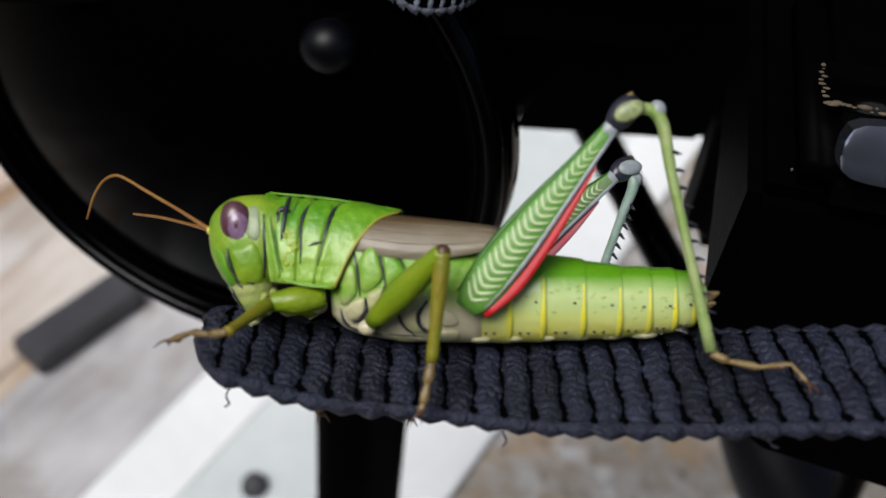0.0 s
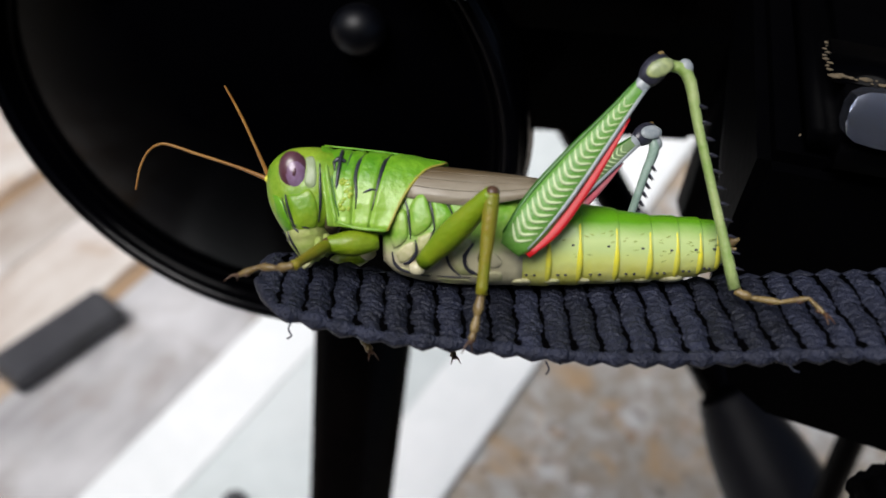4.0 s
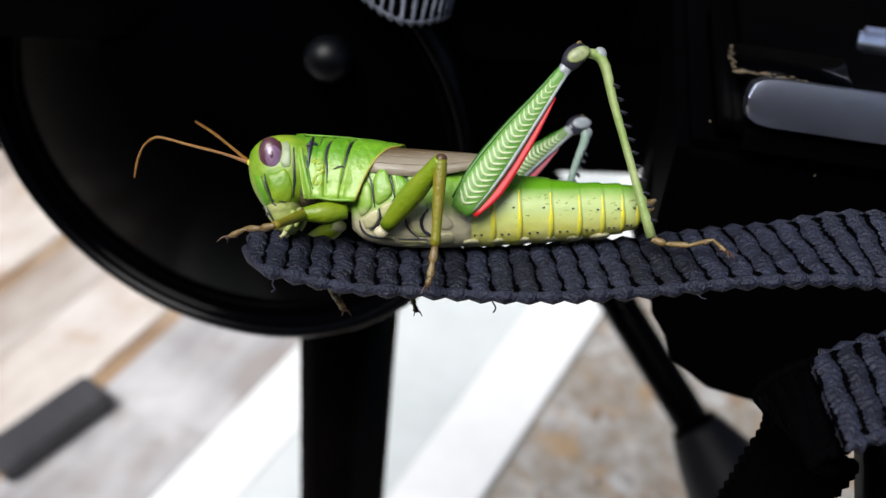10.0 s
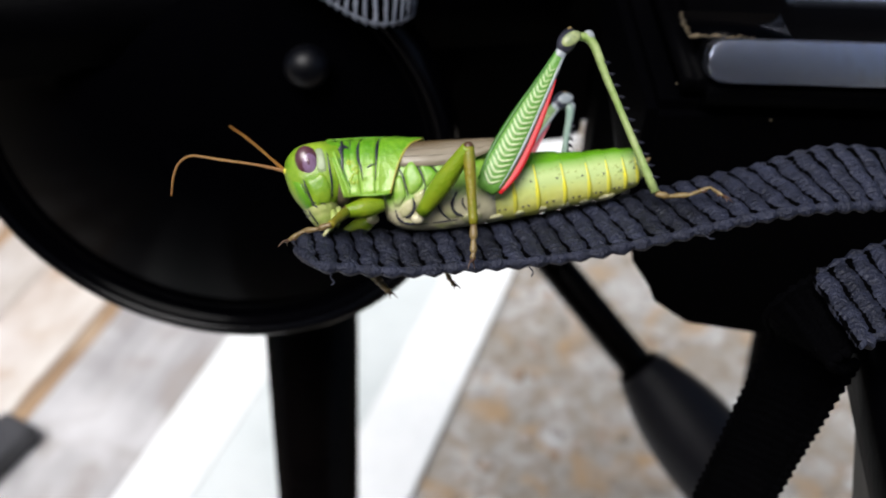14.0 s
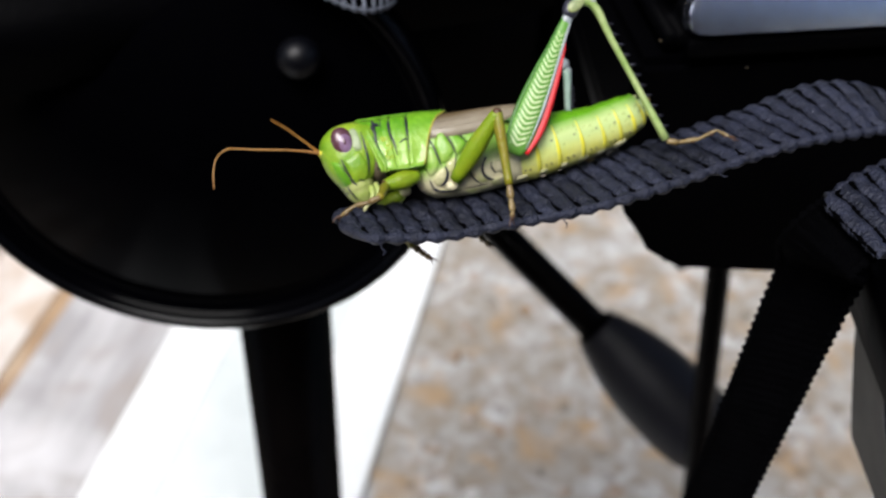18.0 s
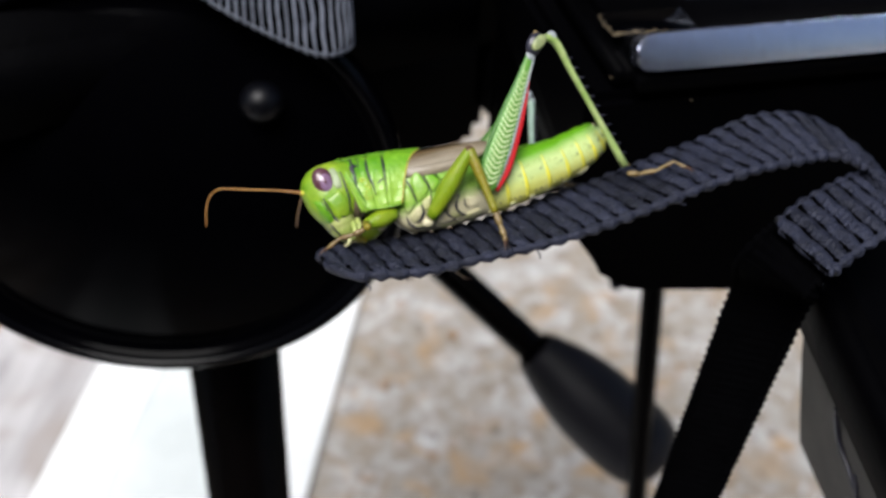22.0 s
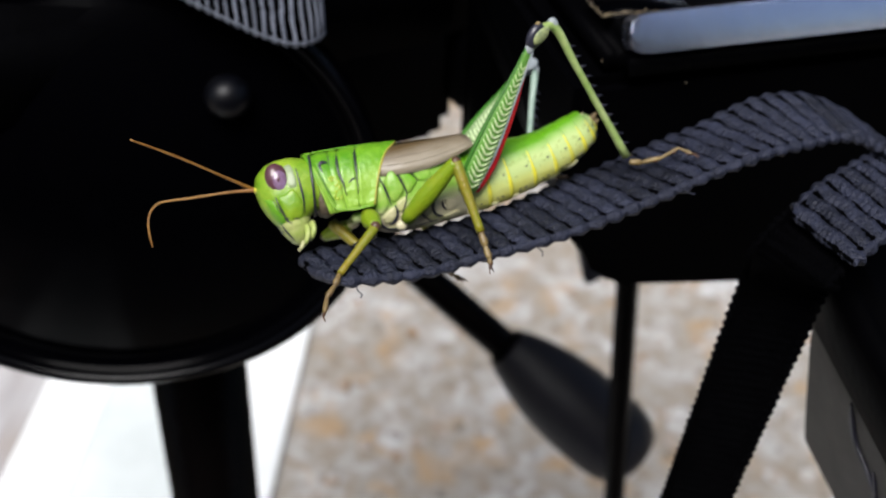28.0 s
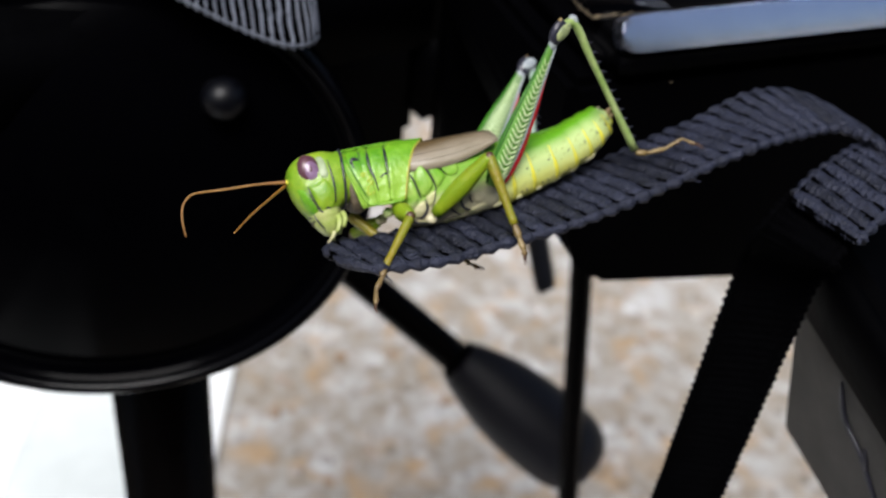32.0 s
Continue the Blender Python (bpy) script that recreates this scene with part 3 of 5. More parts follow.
pronotum = part("pronotum", bm, SADDLE, hopper, "bright green saddle-shaped pronotum with dark grooves")


def on_saddle(points, radii, name, mat, lift=0.02, flat=1.0):
    line = []
    for u, v in points:
        p = saddle(u, v)
        out = Vector((0, (p.y - YC), 0.9 * (1 - abs(v)) * 2))
        line.append(p + out.normalized() * lift)
    part(name, tube(line, radii, 6, 4, flat=flat), mat, pronotum)


for s in (-1, 1):
    on_saddle([(0.06, 0.02 * s), (0.05, 0.5 * s), (0.09, 0.8 * s), (0.14, 0.97 * s)], [0.1, 0.15, 0.17, 0.13], "front_rim", PLEURA)
    on_saddle([(0.1, 0.3 * s), (0.1, 0.55 * s), (0.14, 0.8 * s), (0.19, 0.93 * s)], [0.03, 0.06, 0.07, 0.04], "groove", DARK_CUTICLE, 0.0)
    on_saddle([(0.14, 0.97 * s), (0.5, 1.0 * s), (0.98, 1.0 * s)], [0.12, 0.13, 0.12], "lower_rim", PLEURA)
    on_saddle([(1.0, 1.0 * s), (1.0, 0.7 * s), (1.0, 0.35 * s), (1.0, 0.02 * s)], [0.08, 0.1, 0.1, 0.08], "rear_rim", RIM_TAN)
    on_saddle([(0.37, 0.12 * s), (0.37, 0.36 * s), (0.37, 0.55 * s), (0.41, 0.72 * s), (0.43, 0.86 * s)], [0.06, 0.17, 0.17, 0.1, 0.04], "groove", BLACK_CUTICLE, 0.0)
    on_saddle([(0.57, 0.06 * s), (0.6, 0.3 * s), (0.63, 0.5 * s), (0.65, 0.66 * s), (0.66, 0.86 * s)], [0.06, 0.16, 0.18, 0.11, 0.05], "groove", BLACK_CUTICLE, 0.0)
    on_saddle([(0.26, 0.08 * s), (0.27, 0.25 * s), (0.26, 0.42 * s)], [0.03, 0.06, 0.03], "groove", BLACK_CUTICLE, 0.0)
    on_saddle([(0.5, 0.72 * s), (0.58, 0.69 * s), (0.66, 0.68 * s)], [0.04, 0.1, 0.04], "groove", BLACK_CUTICLE, 0.0)
    on_saddle([(0.12, 0.42 * s), (0.17, 0.36 * s), (0.24, 0.38 * s)], [0.1, 0.22, 0.12], "black_mark", BLACK_CUTICLE, 0.0)
    on_saddle([(0.13, 0.42 * s), (0.14, 0.52 * s)], [0.14, 0.05], "black_mark", BLACK_CUTICLE, 0.0)
    for k in range(26):
        u, v = random.uniform(0.2, 0.35), random.uniform(0.6, 0.88)
        part("yellow_grain", ball(saddle(u, v * s), (random.uniform(0.05, 0.2), 0.06, random.uniform(0.05, 0.2)), u=8, v=6), GRAIN, pronotum)
on_saddle([(0.02, 0), (0.5, 0), (0.98, 0)], [0.07, 0.08, 0.07], "dorsal_keel", GREEN)

# short brown wing pads
for side in (-1, 1):
    bm = bmesh.new()
    N = 12
    rows = []
    for i in range(N + 1):
        t = i / N
        x = -5.8 + 9.5 * t
        top, low = 2.5 - 0.7 * t - 0.35 * t * t, 0.55 - 1.2 * math.sin(math.pi * (0.15 + 0.75 * t))
        row = []
        for j in range(7):
            k = j / 6
            z = top + (low - top) * k**1.5
            y = YC + side * (0.12 + 2.9 * math.sin(k * math.pi / 2) ** 0.8 - 0.2 * t - 2.4 * max(0, 0.26 - t))
            row.append(bm.verts.new((x, y, z)))
        rows.append(row)
    for a, b in zip(rows, rows[1:]):
        for j in range(6):
            bm.faces.new((a[j], a[j + 1], b[j + 1], b[j]))
    bmesh.ops.recalc_face_normals(bm, faces=bm.faces)
    bmesh.ops.solidify(bm, geom=bm.faces[:], thickness=0.12)
    wing = part("tegmen", bm, BROWN, hopper, "short dull brown wing pad")
    for k in (0.35, 0.55, 0.75):
        line = []
        for t in (0, 0.25, 0.5, 0.75, 0.97):
            top, low = 2.5 - 0.7 * t - 0.35 * t * t, 0.55 - 1.2 * math.sin(math.pi * (0.15 + 0.75 * t))
            line.append((-5.8 + 9.5 * t, YC + side * (0.12 + 2.9 * math.sin(k * math.pi / 2) ** 0.8 - 0.2 * t - 2.4 * max(0, 0.26 - t)), top + (low - top) * k**1.5))
        part("wing_vein", tube(line, [0.04] * 5, 6, 3), BROWN, wing)

# head
HEAD = [section((-15.14, 0.94, 1.60), (-15.14, 0.94, 0.59), 0.35), section((-14.89, 0.94, 2.25), (-14.89, 0.94, -0.51), 1.15), section((-14.37, 0.94, 2.85), (-14.37, 0.94, -1.61), 1.75), section((-13.64, 0.94, 3.3), (-13.64, 0.94, -2.60), 2.2),
        section((-12.61, 0.94, 3.5), (-12.61, 0.94, -3.34), 2.4), section((-11.51, 0.94, 3.5), (-11.51, 0.94, -2.71), 2.45), section((-10.60, 0.94, 3.26), (-10.60, 0.94, -1.98), 2.3), section((-9.31, 0.94, 2.90), (-9.31, 0.94, -1.43), 2.0)]
head = part("head", loft(HEAD, 36, 5, 2.5), HEAD_GREEN, hopper, "yellow-green head with a slanting face")


def on_head(x, z, side, out=0.0):
    """A place on the head's side, from pixel positions of the opening camera view, along and down it."""
    x, z = (x - 784) * 0.0364, (441 - z) * 0.0364
    xs = [q[0] for q in HEAD]
    top, low, half = (float(np.interp(x, xs, [q[k] for q in HEAD])) for k in (2, 3, 4))
    k = min(abs(z - (top + low) / 2) / ((top - low) / 2), 0.985)
    return Vector((x, YC + side * (half * (1 - k**2.5) ** 0.4 + out), z))


HEAD_PLATES = (
    ([(384, 438), (402, 446), (412, 470), (424, 500), (412, 510), (396, 485)], GREEN, "face_plate", "bright green slanting face plate", 0.16),
    ([(414, 440), (436, 436), (456, 428), (470, 452), (473, 485), (464, 507), (448, 510), (431, 500), (421, 470)], HEAD_GREEN, "cheek_plate", "yellow-green cheek", 0.2),
    ([(446, 368), (460, 366), (467, 385), (468, 420), (455, 426), (446, 415), (449, 390)], TEMPLE, "temple_plate", "pale grey-green patch behind the eye", 0.1),
    ([(429, 506), (442, 510), (456, 516), (451, 531), (440, 527)], MOUTH, "jaw_plate", "pale upper jaw plate", 0.22),
    ([(411, 513), (427, 506), (438, 526), (424, 524)], MOUTH, "jaw_plate", "pale upper lip plate", 0.2),
    ([(459, 514), (471, 508), (474, 518), (463, 528), (455, 531)], MOUTH, "jaw_plate", "pale upper jaw plate", 0.2),
)
HEAD_SEAMS = (([(411, 439), (415, 460), (422, 482), (430, 503)], 0.1), ([(424, 499), (436, 507), (450, 512), (464, 511)], 0.1), ([(427, 504), (434, 514), (440, 527)], 0.08), ([(456, 515), (454, 524), (451, 532)], 0.07),
              ([(474, 380), (476, 420), (477, 455), (474, 490)], 0.1), ([(402, 509), (412, 512), (426, 504)], 0.08), ([(404, 444), (412, 470), (424, 498)], 0.05))
# black ring painted in as the shadow between head and pronotum
loop = []
for k in range(33):
    c, q = math.cos(2 * math.pi * k / 32), math.sin(2 * math.pi * k / 32)
    loop.append((-10.1 + 0.25 * q, YC + 2.36 * math.copysign(abs(c) ** 0.8, c), 0.62 + 2.68 * math.copysign(abs(q) ** 0.8, q)))
part("neck_gap_shadow", tube(loop, [0.13] * 33, 6, 1), BLACK_CUTICLE, head, "black ring for the shadow in the gap behind the head")
part("muzzle", rings(bmesh.new(), [[(cx + rx * math.cos(2 * math.pi * k / 28), YC + ry * math.sin(2 * math.pi * k / 28), z) for k in range(28)] for z, cx, rx, ry in
                                   ((-1.3, -12.2, 1.5, 2.0), (-1.75, -12.3, 1.62, 2.2), (-2.0, -12.32, 1.62, 2.14), (-2.1, -12.32, 1.56, 2.05), (-2.4, -12.32, 1.55, 2.06), (-2.85, -12.25, 1.42, 1.9), (-2.95, -12.22, 1.34, 1.8), (-3.2, -12.2, 1.32, 1.76), (-3.7, -12.1, 1.08, 1.45), (-4.2, -12.0, 0.78, 1.0), (-4.45, -11.95, 0.4, 0.5))]), MOUTH, head, "pale green jaws and upper lip")
for side in (-1, 1):
    tip = Matrix.Rotation(radians(-14), 4, "Y")
    part("eye", ball((-13.05, YC + side * 1.86, 1.66), (1.05, 0.66, 1.45), turn=tip, u=28, v=18), EYE_DARK, head, "oval brown-violet compound eye")
    part("eye_dome", ball((-12.97, YC + side * 2.02, 1.56), (0.86, 0.55, 1.2), turn=tip, u=24, v=16), EYE_PALE, head, "glossy lavender middle of the eye")
    part("pupil_spot", ball((-12.97, YC + side * 2.53, 1.56), (0.14, 0.08, 0.3), u=10, v=8), EYE_DARK, head)
    part("eye_brow", tube([(-13.9, YC + side * 1.9, 1.2), (-13.75, YC + side * 1.95, 2.3), (-13.1, YC + side * 1.9, 2.95), (-12.4, YC + side * 2.0, 2.6)], [0.06, 0.1, 0.12, 0.08], 6, 4), EYE_DARK, head)
    part("eye_rim", tube([(-13.75, YC + side * 1.95, 2.7), (-14.1, YC + side * 1.9, 1.6), (-13.6, YC + side * 2.1, 0.5), (-12.6, YC + side * 2.25, 0.35)], [0.05, 0.08, 0.08, 0.05], 6, 4), HEAD_GREEN, head)
    for outline, mat, name, label, out in HEAD_PLATES:
        part(name, plate_on(on_head, outline, side, out), mat, head, label)
    for pts, w in HEAD_SEAMS:
        part("face_seam", tube([on_head(x, z, side, 0.07) for x, z in pts], [w * 0.5] + [w] * (len(pts) - 2) + [w * 0.5], 6, 4), BLACK_CUTICLE, head)
    part("face_keel", tube([(-14.9, YC + side * 0.5, 0.8), (-14.35, YC + side * 0.6, -0.6), (-13.95, YC + side * 0.65, -1.8)], [0.14, 0.2, 0.14], 8, 4), HEAD_GREEN, head)
    part("mouth_seam", tube([(-13.98, YC + side * 0.1, -1.98), (-13.7, YC + side * 1.1, -1.9), (-12.9, YC + side * 2.0, -2.0), (-11.9, YC + side * 2.1, -2.2)], [0.06, 0.1, 0.1, 0.05], 6, 4), BLACK_CUTICLE, head)
    part("mouth_seam", tube([(-13.55, YC + side * 1.25, -2.1), (-13.3, YC + side * 1.4, -2.9), (-12.9, YC + side * 1.2, -3.6), (-12.6, YC + side * 0.7, -4.1)], [0.04, 0.08, 0.08, 0.04], 6, 4), BLACK_CUTICLE, head)
    part("palp", tube([(-11.3, YC + side * 1.4, -2.9), (-11.4, YC + side * 1.95, -3.7), (-11.8, YC + side * 1.8, -4.5)], [0.3, 0.25, 0.18], 8, 3), MOUTH, head, "pale jointed mouth feeler")
    part("palp", tube([(-10.8, YC + side * 1.2, -2.7), (-10.8, YC + side * 1.85, -3.4), (-11.1, YC + side * 1.75, -4.1)], [0.3, 0.24, 0.17], 8, 3), MOUTH, head)
    part("palp", tube([(-11.8, YC + side * 0.7, -3.8), (-12.0, YC + side * 0.9, -4.5), (-12.4, YC + side * 0.8, -4.9)], [0.26, 0.2, 0.14], 8, 3), CREAM, head)
    part("face_stripe", tube([(-14.55, YC + side * 0.75, 0.4), (-14.1, YC + side * 1.1, -0.8), (-13.75, YC + side * 1.25, -1.75)], [0.06, 0.09, 0.06], 6, 4), BROWN, head)
part("mouth_seam", tube([(-13.45, YC - 1.1, -2.98), (-13.62, YC, -3.0), (-13.45, YC + 1.1, -2.98)], [0.05, 0.08, 0.05], 6, 4), BLACK_CUTICLE, head)
part("collar", loft([(-11.4, YC, 2.9, -2.2, 2.1), (-10.8, YC, 2.95, -2.5, 2.2), (-10.2, YC, 2.8, -2.4, 2.1)], 24, 3), NECK, hopper, "dark soft skin of the neck")


def antenna(pts, radii, root):
    """A jointed feeler with its root at the origin."""
    o = Vector(root)
    ob = part("antenna", tube([Vector(p) - o for p in pts], radii, 8, 10), ANTENNA, head, "thin orange-brown feeler")
    part("antenna_root", ball((0, 0, 0), (0.28, 0.28, 0.28), u=10, v=8), YELLOW, ob)
    ob.location = o * 0.001
    return ob


ROOT_A, ROOT_B = (-15.0, 0.55, 1.2), (-15.0, 1.45, 1.2)
antenna_curved = antenna([ROOT_A, (-17.13, 1.44, 2.44), (-19.92, 2.88, 3.88), (-21.10, 3.46, 4.52), (-22.18, 3.89, 4.93), (-23.19, 4.32, 4.57), (-23.94, 4.61, 3.51), (-24.49, 4.90, 1.97)], [0.18, 0.11, 0.11, 0.1, 0.1, 0.09, 0.09, 0.07], ROOT_A)
antenna_straight = antenna([ROOT_B, (-19.0, 1.45, 1.3), (-23.5, 1.45, 1.35), (-27.8, 1.45, 1.2)], [0.18, 0.11, 0.11, 0.08], ROOT_B)

# legs
near_thigh, near_shin, hind_foot = hind_leg(hopper, (1.43, -2.74, -3.69), (10.60, -3.46, 7.81), (13.17, -3.31, 8.14), (16.42, -3.02, -6.27), [(16.42, -3.02, -6.41), (17.45, -3.31, -6.86), (19.10, -4.18, -7.12), (20.70, -5.04, -6.85), (21.40, -5.76, -7.81)])
far_thigh, far_shin, far_foot = hind_leg(hopper, (2.54, 4.46, -2.27), (12.76, 10.22, 5.51), (13.97, 10.51, 4.82), (9.87, 6.12, -4.68), [(9.87, 6.12, -4.76), (11.24, 6.05, -5.15), (12.81, 6.05, -5.38), (14.38, 6.05, -5.85)], DULL_FEMUR, PINK, BLUE_TIBIA, GREY_CUTICLE)
part("hip", ball((1.46, 4.32, -3.99), (0.9, 0.9, 0.8)), PLEURA, hopper)

mid_near = thin_leg(hopper, "mid", (-4.37, -1.80, -4.55), (0.03, -6.12, -0.17), 0.8, "olive-green middle leg")
mid_shin, mid_foot = shin_of(mid_near, "mid", (0.03, -6.12, -0.17), (-0.63, -5.54, -6.63), [(-0.63, -5.54, -6.63), (-0.90, -5.62, -7.96), (-1.13, -5.76, -9.11), (-1.30, -5.76, -9.54)], 0.8)
mid_far = thin_leg(hopper, "mid", (-4.36, 3.96, -4.55), (-2.14, 6.84, -1.55), 0.75, "olive-green middle leg")
far_mid_shin, far_mid_foot = shin_of(mid_far, "mid", (-2.14, 6.84, -1.55), (-2.53, 4.32, -8.41), [(-2.53, 4.32, -8.41), (-2.43, 3.60, -9.66), (-2.32, 2.52, -10.53), (-2.15, 1.58, -11.06)], 0.6)
fore_near = thin_leg(hopper, "fore", (-7.48, -0.79, -3.11), (-10.82, -1.58, -3.32), 0.78, "short olive-green foreleg reaching forward")
fore_shin, fore_foot = shin_of(fore_near, "fore", (-10.82, -1.58, -3.36), (-12.52, -6.62, -4.82), [(-12.52, -6.62, -4.82), (-13.58, -6.26, -4.98), (-14.74, -5.83, -4.88), (-16.07, -5.40, -5.38)], 0.68)
fore_far = thin_leg(hopper, "fore", (-8.52, 3.60, -3.96), (-10.87, 5.40, -4.44), 0.7, "short olive-green foreleg")
far_fore_shin, far_fore_foot = shin_of(fore_far, "fore", (-10.87, 5.40, -4.44), (-8.93, 3.24, -9.12), [(-8.93, 3.24, -9.12), (-8.65, 2.74, -9.74), (-8.35, 2.16, -10.26), (-8.08, 1.73, -10.71)], 0.85)
for p in ((-4.74, -1.4, -4.92), (-8.2, 0.1, -3.2), (-5.10, 3.40, -5.10), (-8.3, 2.9, -3.8)):
    part("coxa", ball(p, (0.6, 0.42, 0.5), u=14, v=10), PLEURA, hopper, "rounded leg base")


# ---- the ground, its boards ----
def surface(name, base, second, third, scale, rough=0.85, bump=0.6, stretch=(1, 1, 1)):
    """Stone, earth or weathered timber: three pigments at three scales."""
    m = material(name, base, rough, second=second, scale=scale, bump=bump, bump_scale=scale * 5, stretch=stretch, amount=0.4)
    n, l = m.node_tree.nodes, m.node_tree.links
    b = n["Principled BSDF"]
    was = b.inputs["Base Color"].links[0].from_socket
    pos, noise_node, span, mix = (n.new("ShaderNode" + k) for k in ("TexCoord", "TexNoise", "MapRange", "Mix"))
    noise_node.inputs["Scale"].default_value, noise_node.inputs["Detail"].default_value = scale * 0.33, 5
    l.new(pos.outputs["Object"], noise_node.inputs["Vector"])
    span.inputs["From Min"].default_value, span.inputs["From Max"].default_value = 0.5, 0.7
    l.new(noise_node.outputs["Fac"], span.inputs["Value"])
    mix.data_type = "RGBA"
    mix.inputs["B"].default_value = (*third, 1)
    l.new(was, mix.inputs["A"])
    l.new(span.outputs["Result"], mix.inputs["Factor"])
    l.new(mix.outputs["Result"], b.inputs["Base Color"])
    return m


CONCRETE = surface("stained_concrete", (0.325, 0.312, 0.283), (0.235, 0.19, 0.14), (0.42, 0.42, 0.415), 78)
WHITE_BOARD = surface("white_painted_board", (0.82, 0.83, 0.82), (0.74, 0.76, 0.75), (0.84, 0.84, 0.83), 14, 0.5, 0.1)
PALE_BOARD = surface("pale_grey_painted_board", (0.62, 0.66, 0.65), (0.54, 0.58, 0.57), (0.7, 0.72, 0.71), 14, 0.5, 0.1)
GREY_BOARD = surface("weathered_grey_timber", (0.44, 0.43, 0.43), (0.24, 0.23, 0.23), (0.58, 0.57, 0.57), 30, 0.8, 0.5, (0.12, 1, 1))
TAN_BOARD = surface("weathered_tan_timber", (0.5, 0.46, 0.42), (0.28, 0.22, 0.17), (0.64, 0.62, 0.6), 24, 0.8, 0.5, (0.2, 1, 1))
CREAM_BOARD = surface("worn_cream_paint", (0.64, 0.6, 0.55), (0.42, 0.34, 0.28), (0.74, 0.72, 0.7), 17, 0.7, 0.3, (0.35, 1, 1))
BROWN_BOARD = surface("brown_stained_timber", (0.4, 0.27, 0.16), (0.2, 0.13, 0.08), (0.5, 0.42, 0.33), 20, 0.8, 0.5, (0.3, 1, 1))
DARK_PIECE = surface("dark_grey_rubber", (0.03, 0.03, 0.035), (0.05, 0.05, 0.055), (0.02, 0.02, 0.02), 60, 0.6, 0.3)



def stains(m, colour, scale, low, high):
    """Scattered blots of another pigment."""
    n, l = m.node_tree.nodes, m.node_tree.links
    b = n["Principled BSDF"]
    was = b.inputs["Base Color"].links[0].from_socket
    pos, noise_node, span, mix = (n.new("ShaderNode" + k) for k in ("TexCoord", "TexNoise", "MapRange", "Mix"))
    noise_node.inputs["Scale"].default_value, noise_node.inputs["Detail"].default_value = scale, 3
    noise_node.inputs["Distortion"].default_value = 0.6
    l.new(pos.outputs["Object"], noise_node.inputs["Vector"])
    span.inputs["From Min"].default_value, span.inputs["From Max"].default_value = low, high
    l.new(noise_node.outputs["Fac"], span.inputs["Value"])
    mix.data_type = "RGBA"
    mix.inputs["B"].default_value = (*colour, 1)
    l.new(was, mix.inputs["A"])
    l.new(span.outputs["Result"], mix.inputs["Factor"])
    l.new(mix.outputs["Result"], b.inputs["Base Color"])


stains(CONCRETE, (0.5, 0.5, 0.5), 44, 0.53, 0.74)
stains(CONCRETE, (0.36, 0.235, 0.12), 37, 0.54, 0.74)
stains(CONCRETE, (0.14, 0.12, 0.095), 120, 0.57, 0.72)
stains(GREY_BOARD, (0.3, 0.27, 0.25), 23, 0.5, 0.72)
stains(CREAM_BOARD, (0.42, 0.29, 0.19), 19, 0.55, 0.75)
bm = bmesh.new()
bmesh.ops.create_grid(bm, x_segments=8, y_segments=8, size=60)
ground = part("ground", bm, CONCRETE, None, size=1.0)
tagged(ground, "stained brown and grey concrete ground with grit", "ground", kind="structure")
STRIP = Matrix.Rotation(radians(58.5), 4, "Z")  # boards run along this x; y is across them
boards = (("board", -0.1627, -0.1185, 0.006, WHITE_BOARD, "white painted timber board lying on the ground"), ("board", -0.2312, -0.163, 0.0055, PALE_BOARD, "pale grey painted board lying on the ground"),
          ("board", -0.2707, -0.2315, 0.0062, WHITE_BOARD, "narrow white painted batten"), ("board", -0.3462, -0.271, 0.006, GREY_BOARD, "weathered grey deck board"), ("board", -0.3582, -0.3465, 0.0048, BROWN_BOARD, "brown stained edge strip between the deck boards"),
          ("board", -0.4122, -0.3585, 0.006, CREAM_BOARD, "worn cream painted deck board"), ("board", -0.4552, -0.4125, 0.0058, TAN_BOARD, "weathered pale tan deck board"), ("board", -0.4652, -0.4555, 0.0048, BROWN_BOARD, "brown stained edge strip between the deck boards"), ("board", -0.5407, -0.4655, 0.006, CREAM_BOARD, "worn cream painted deck board"),
          ("board", -0.64, -0.541, 0.006, TAN_BOARD, "weathered pale tan deck board"))
for name, a, b, high, mat, label in boards:
    ob = part(name, block((2.6, b - a, 0.02), (0, 0, 0), 0.0006), mat, None, size=1.0, smooth=False)
    ob.matrix_world = STRIP @ Matrix.Translation((0.55, -(a + b) / 2, high - 0.01))
    tagged(ob, label, "board", group="boards on the ground")
ob = part("rubber_block", block((0.072, 0.026, 0.014), (0, 0, 0), 0.002), DARK_PIECE, None, size=1.0, smooth=False)
ob.matrix_world = STRIP @ Matrix.Translation((0.25, 0.346, 0.0125)) @ Matrix.Rotation(radians(-8), 4, "Z")
tagged(ob, "dark grey rubber block lying on weathered boards", "block")
bm = revolve([(0.0, 0.0), (0.0065, 0.0), (0.0072, 0.001), (0.0066, 0.005), (0.0052, 0.0078), (0.003, 0.009), (0.0, 0.0093)], 20)
ob = part("rubber_stud", bm, DARK_PIECE, None, size=1.0)
ob.matrix_world = STRIP @ Matrix.Translation((0.224, 0.2035, 0.0046))
tagged(ob, "small dark rubber stud on the pale board", "stud")


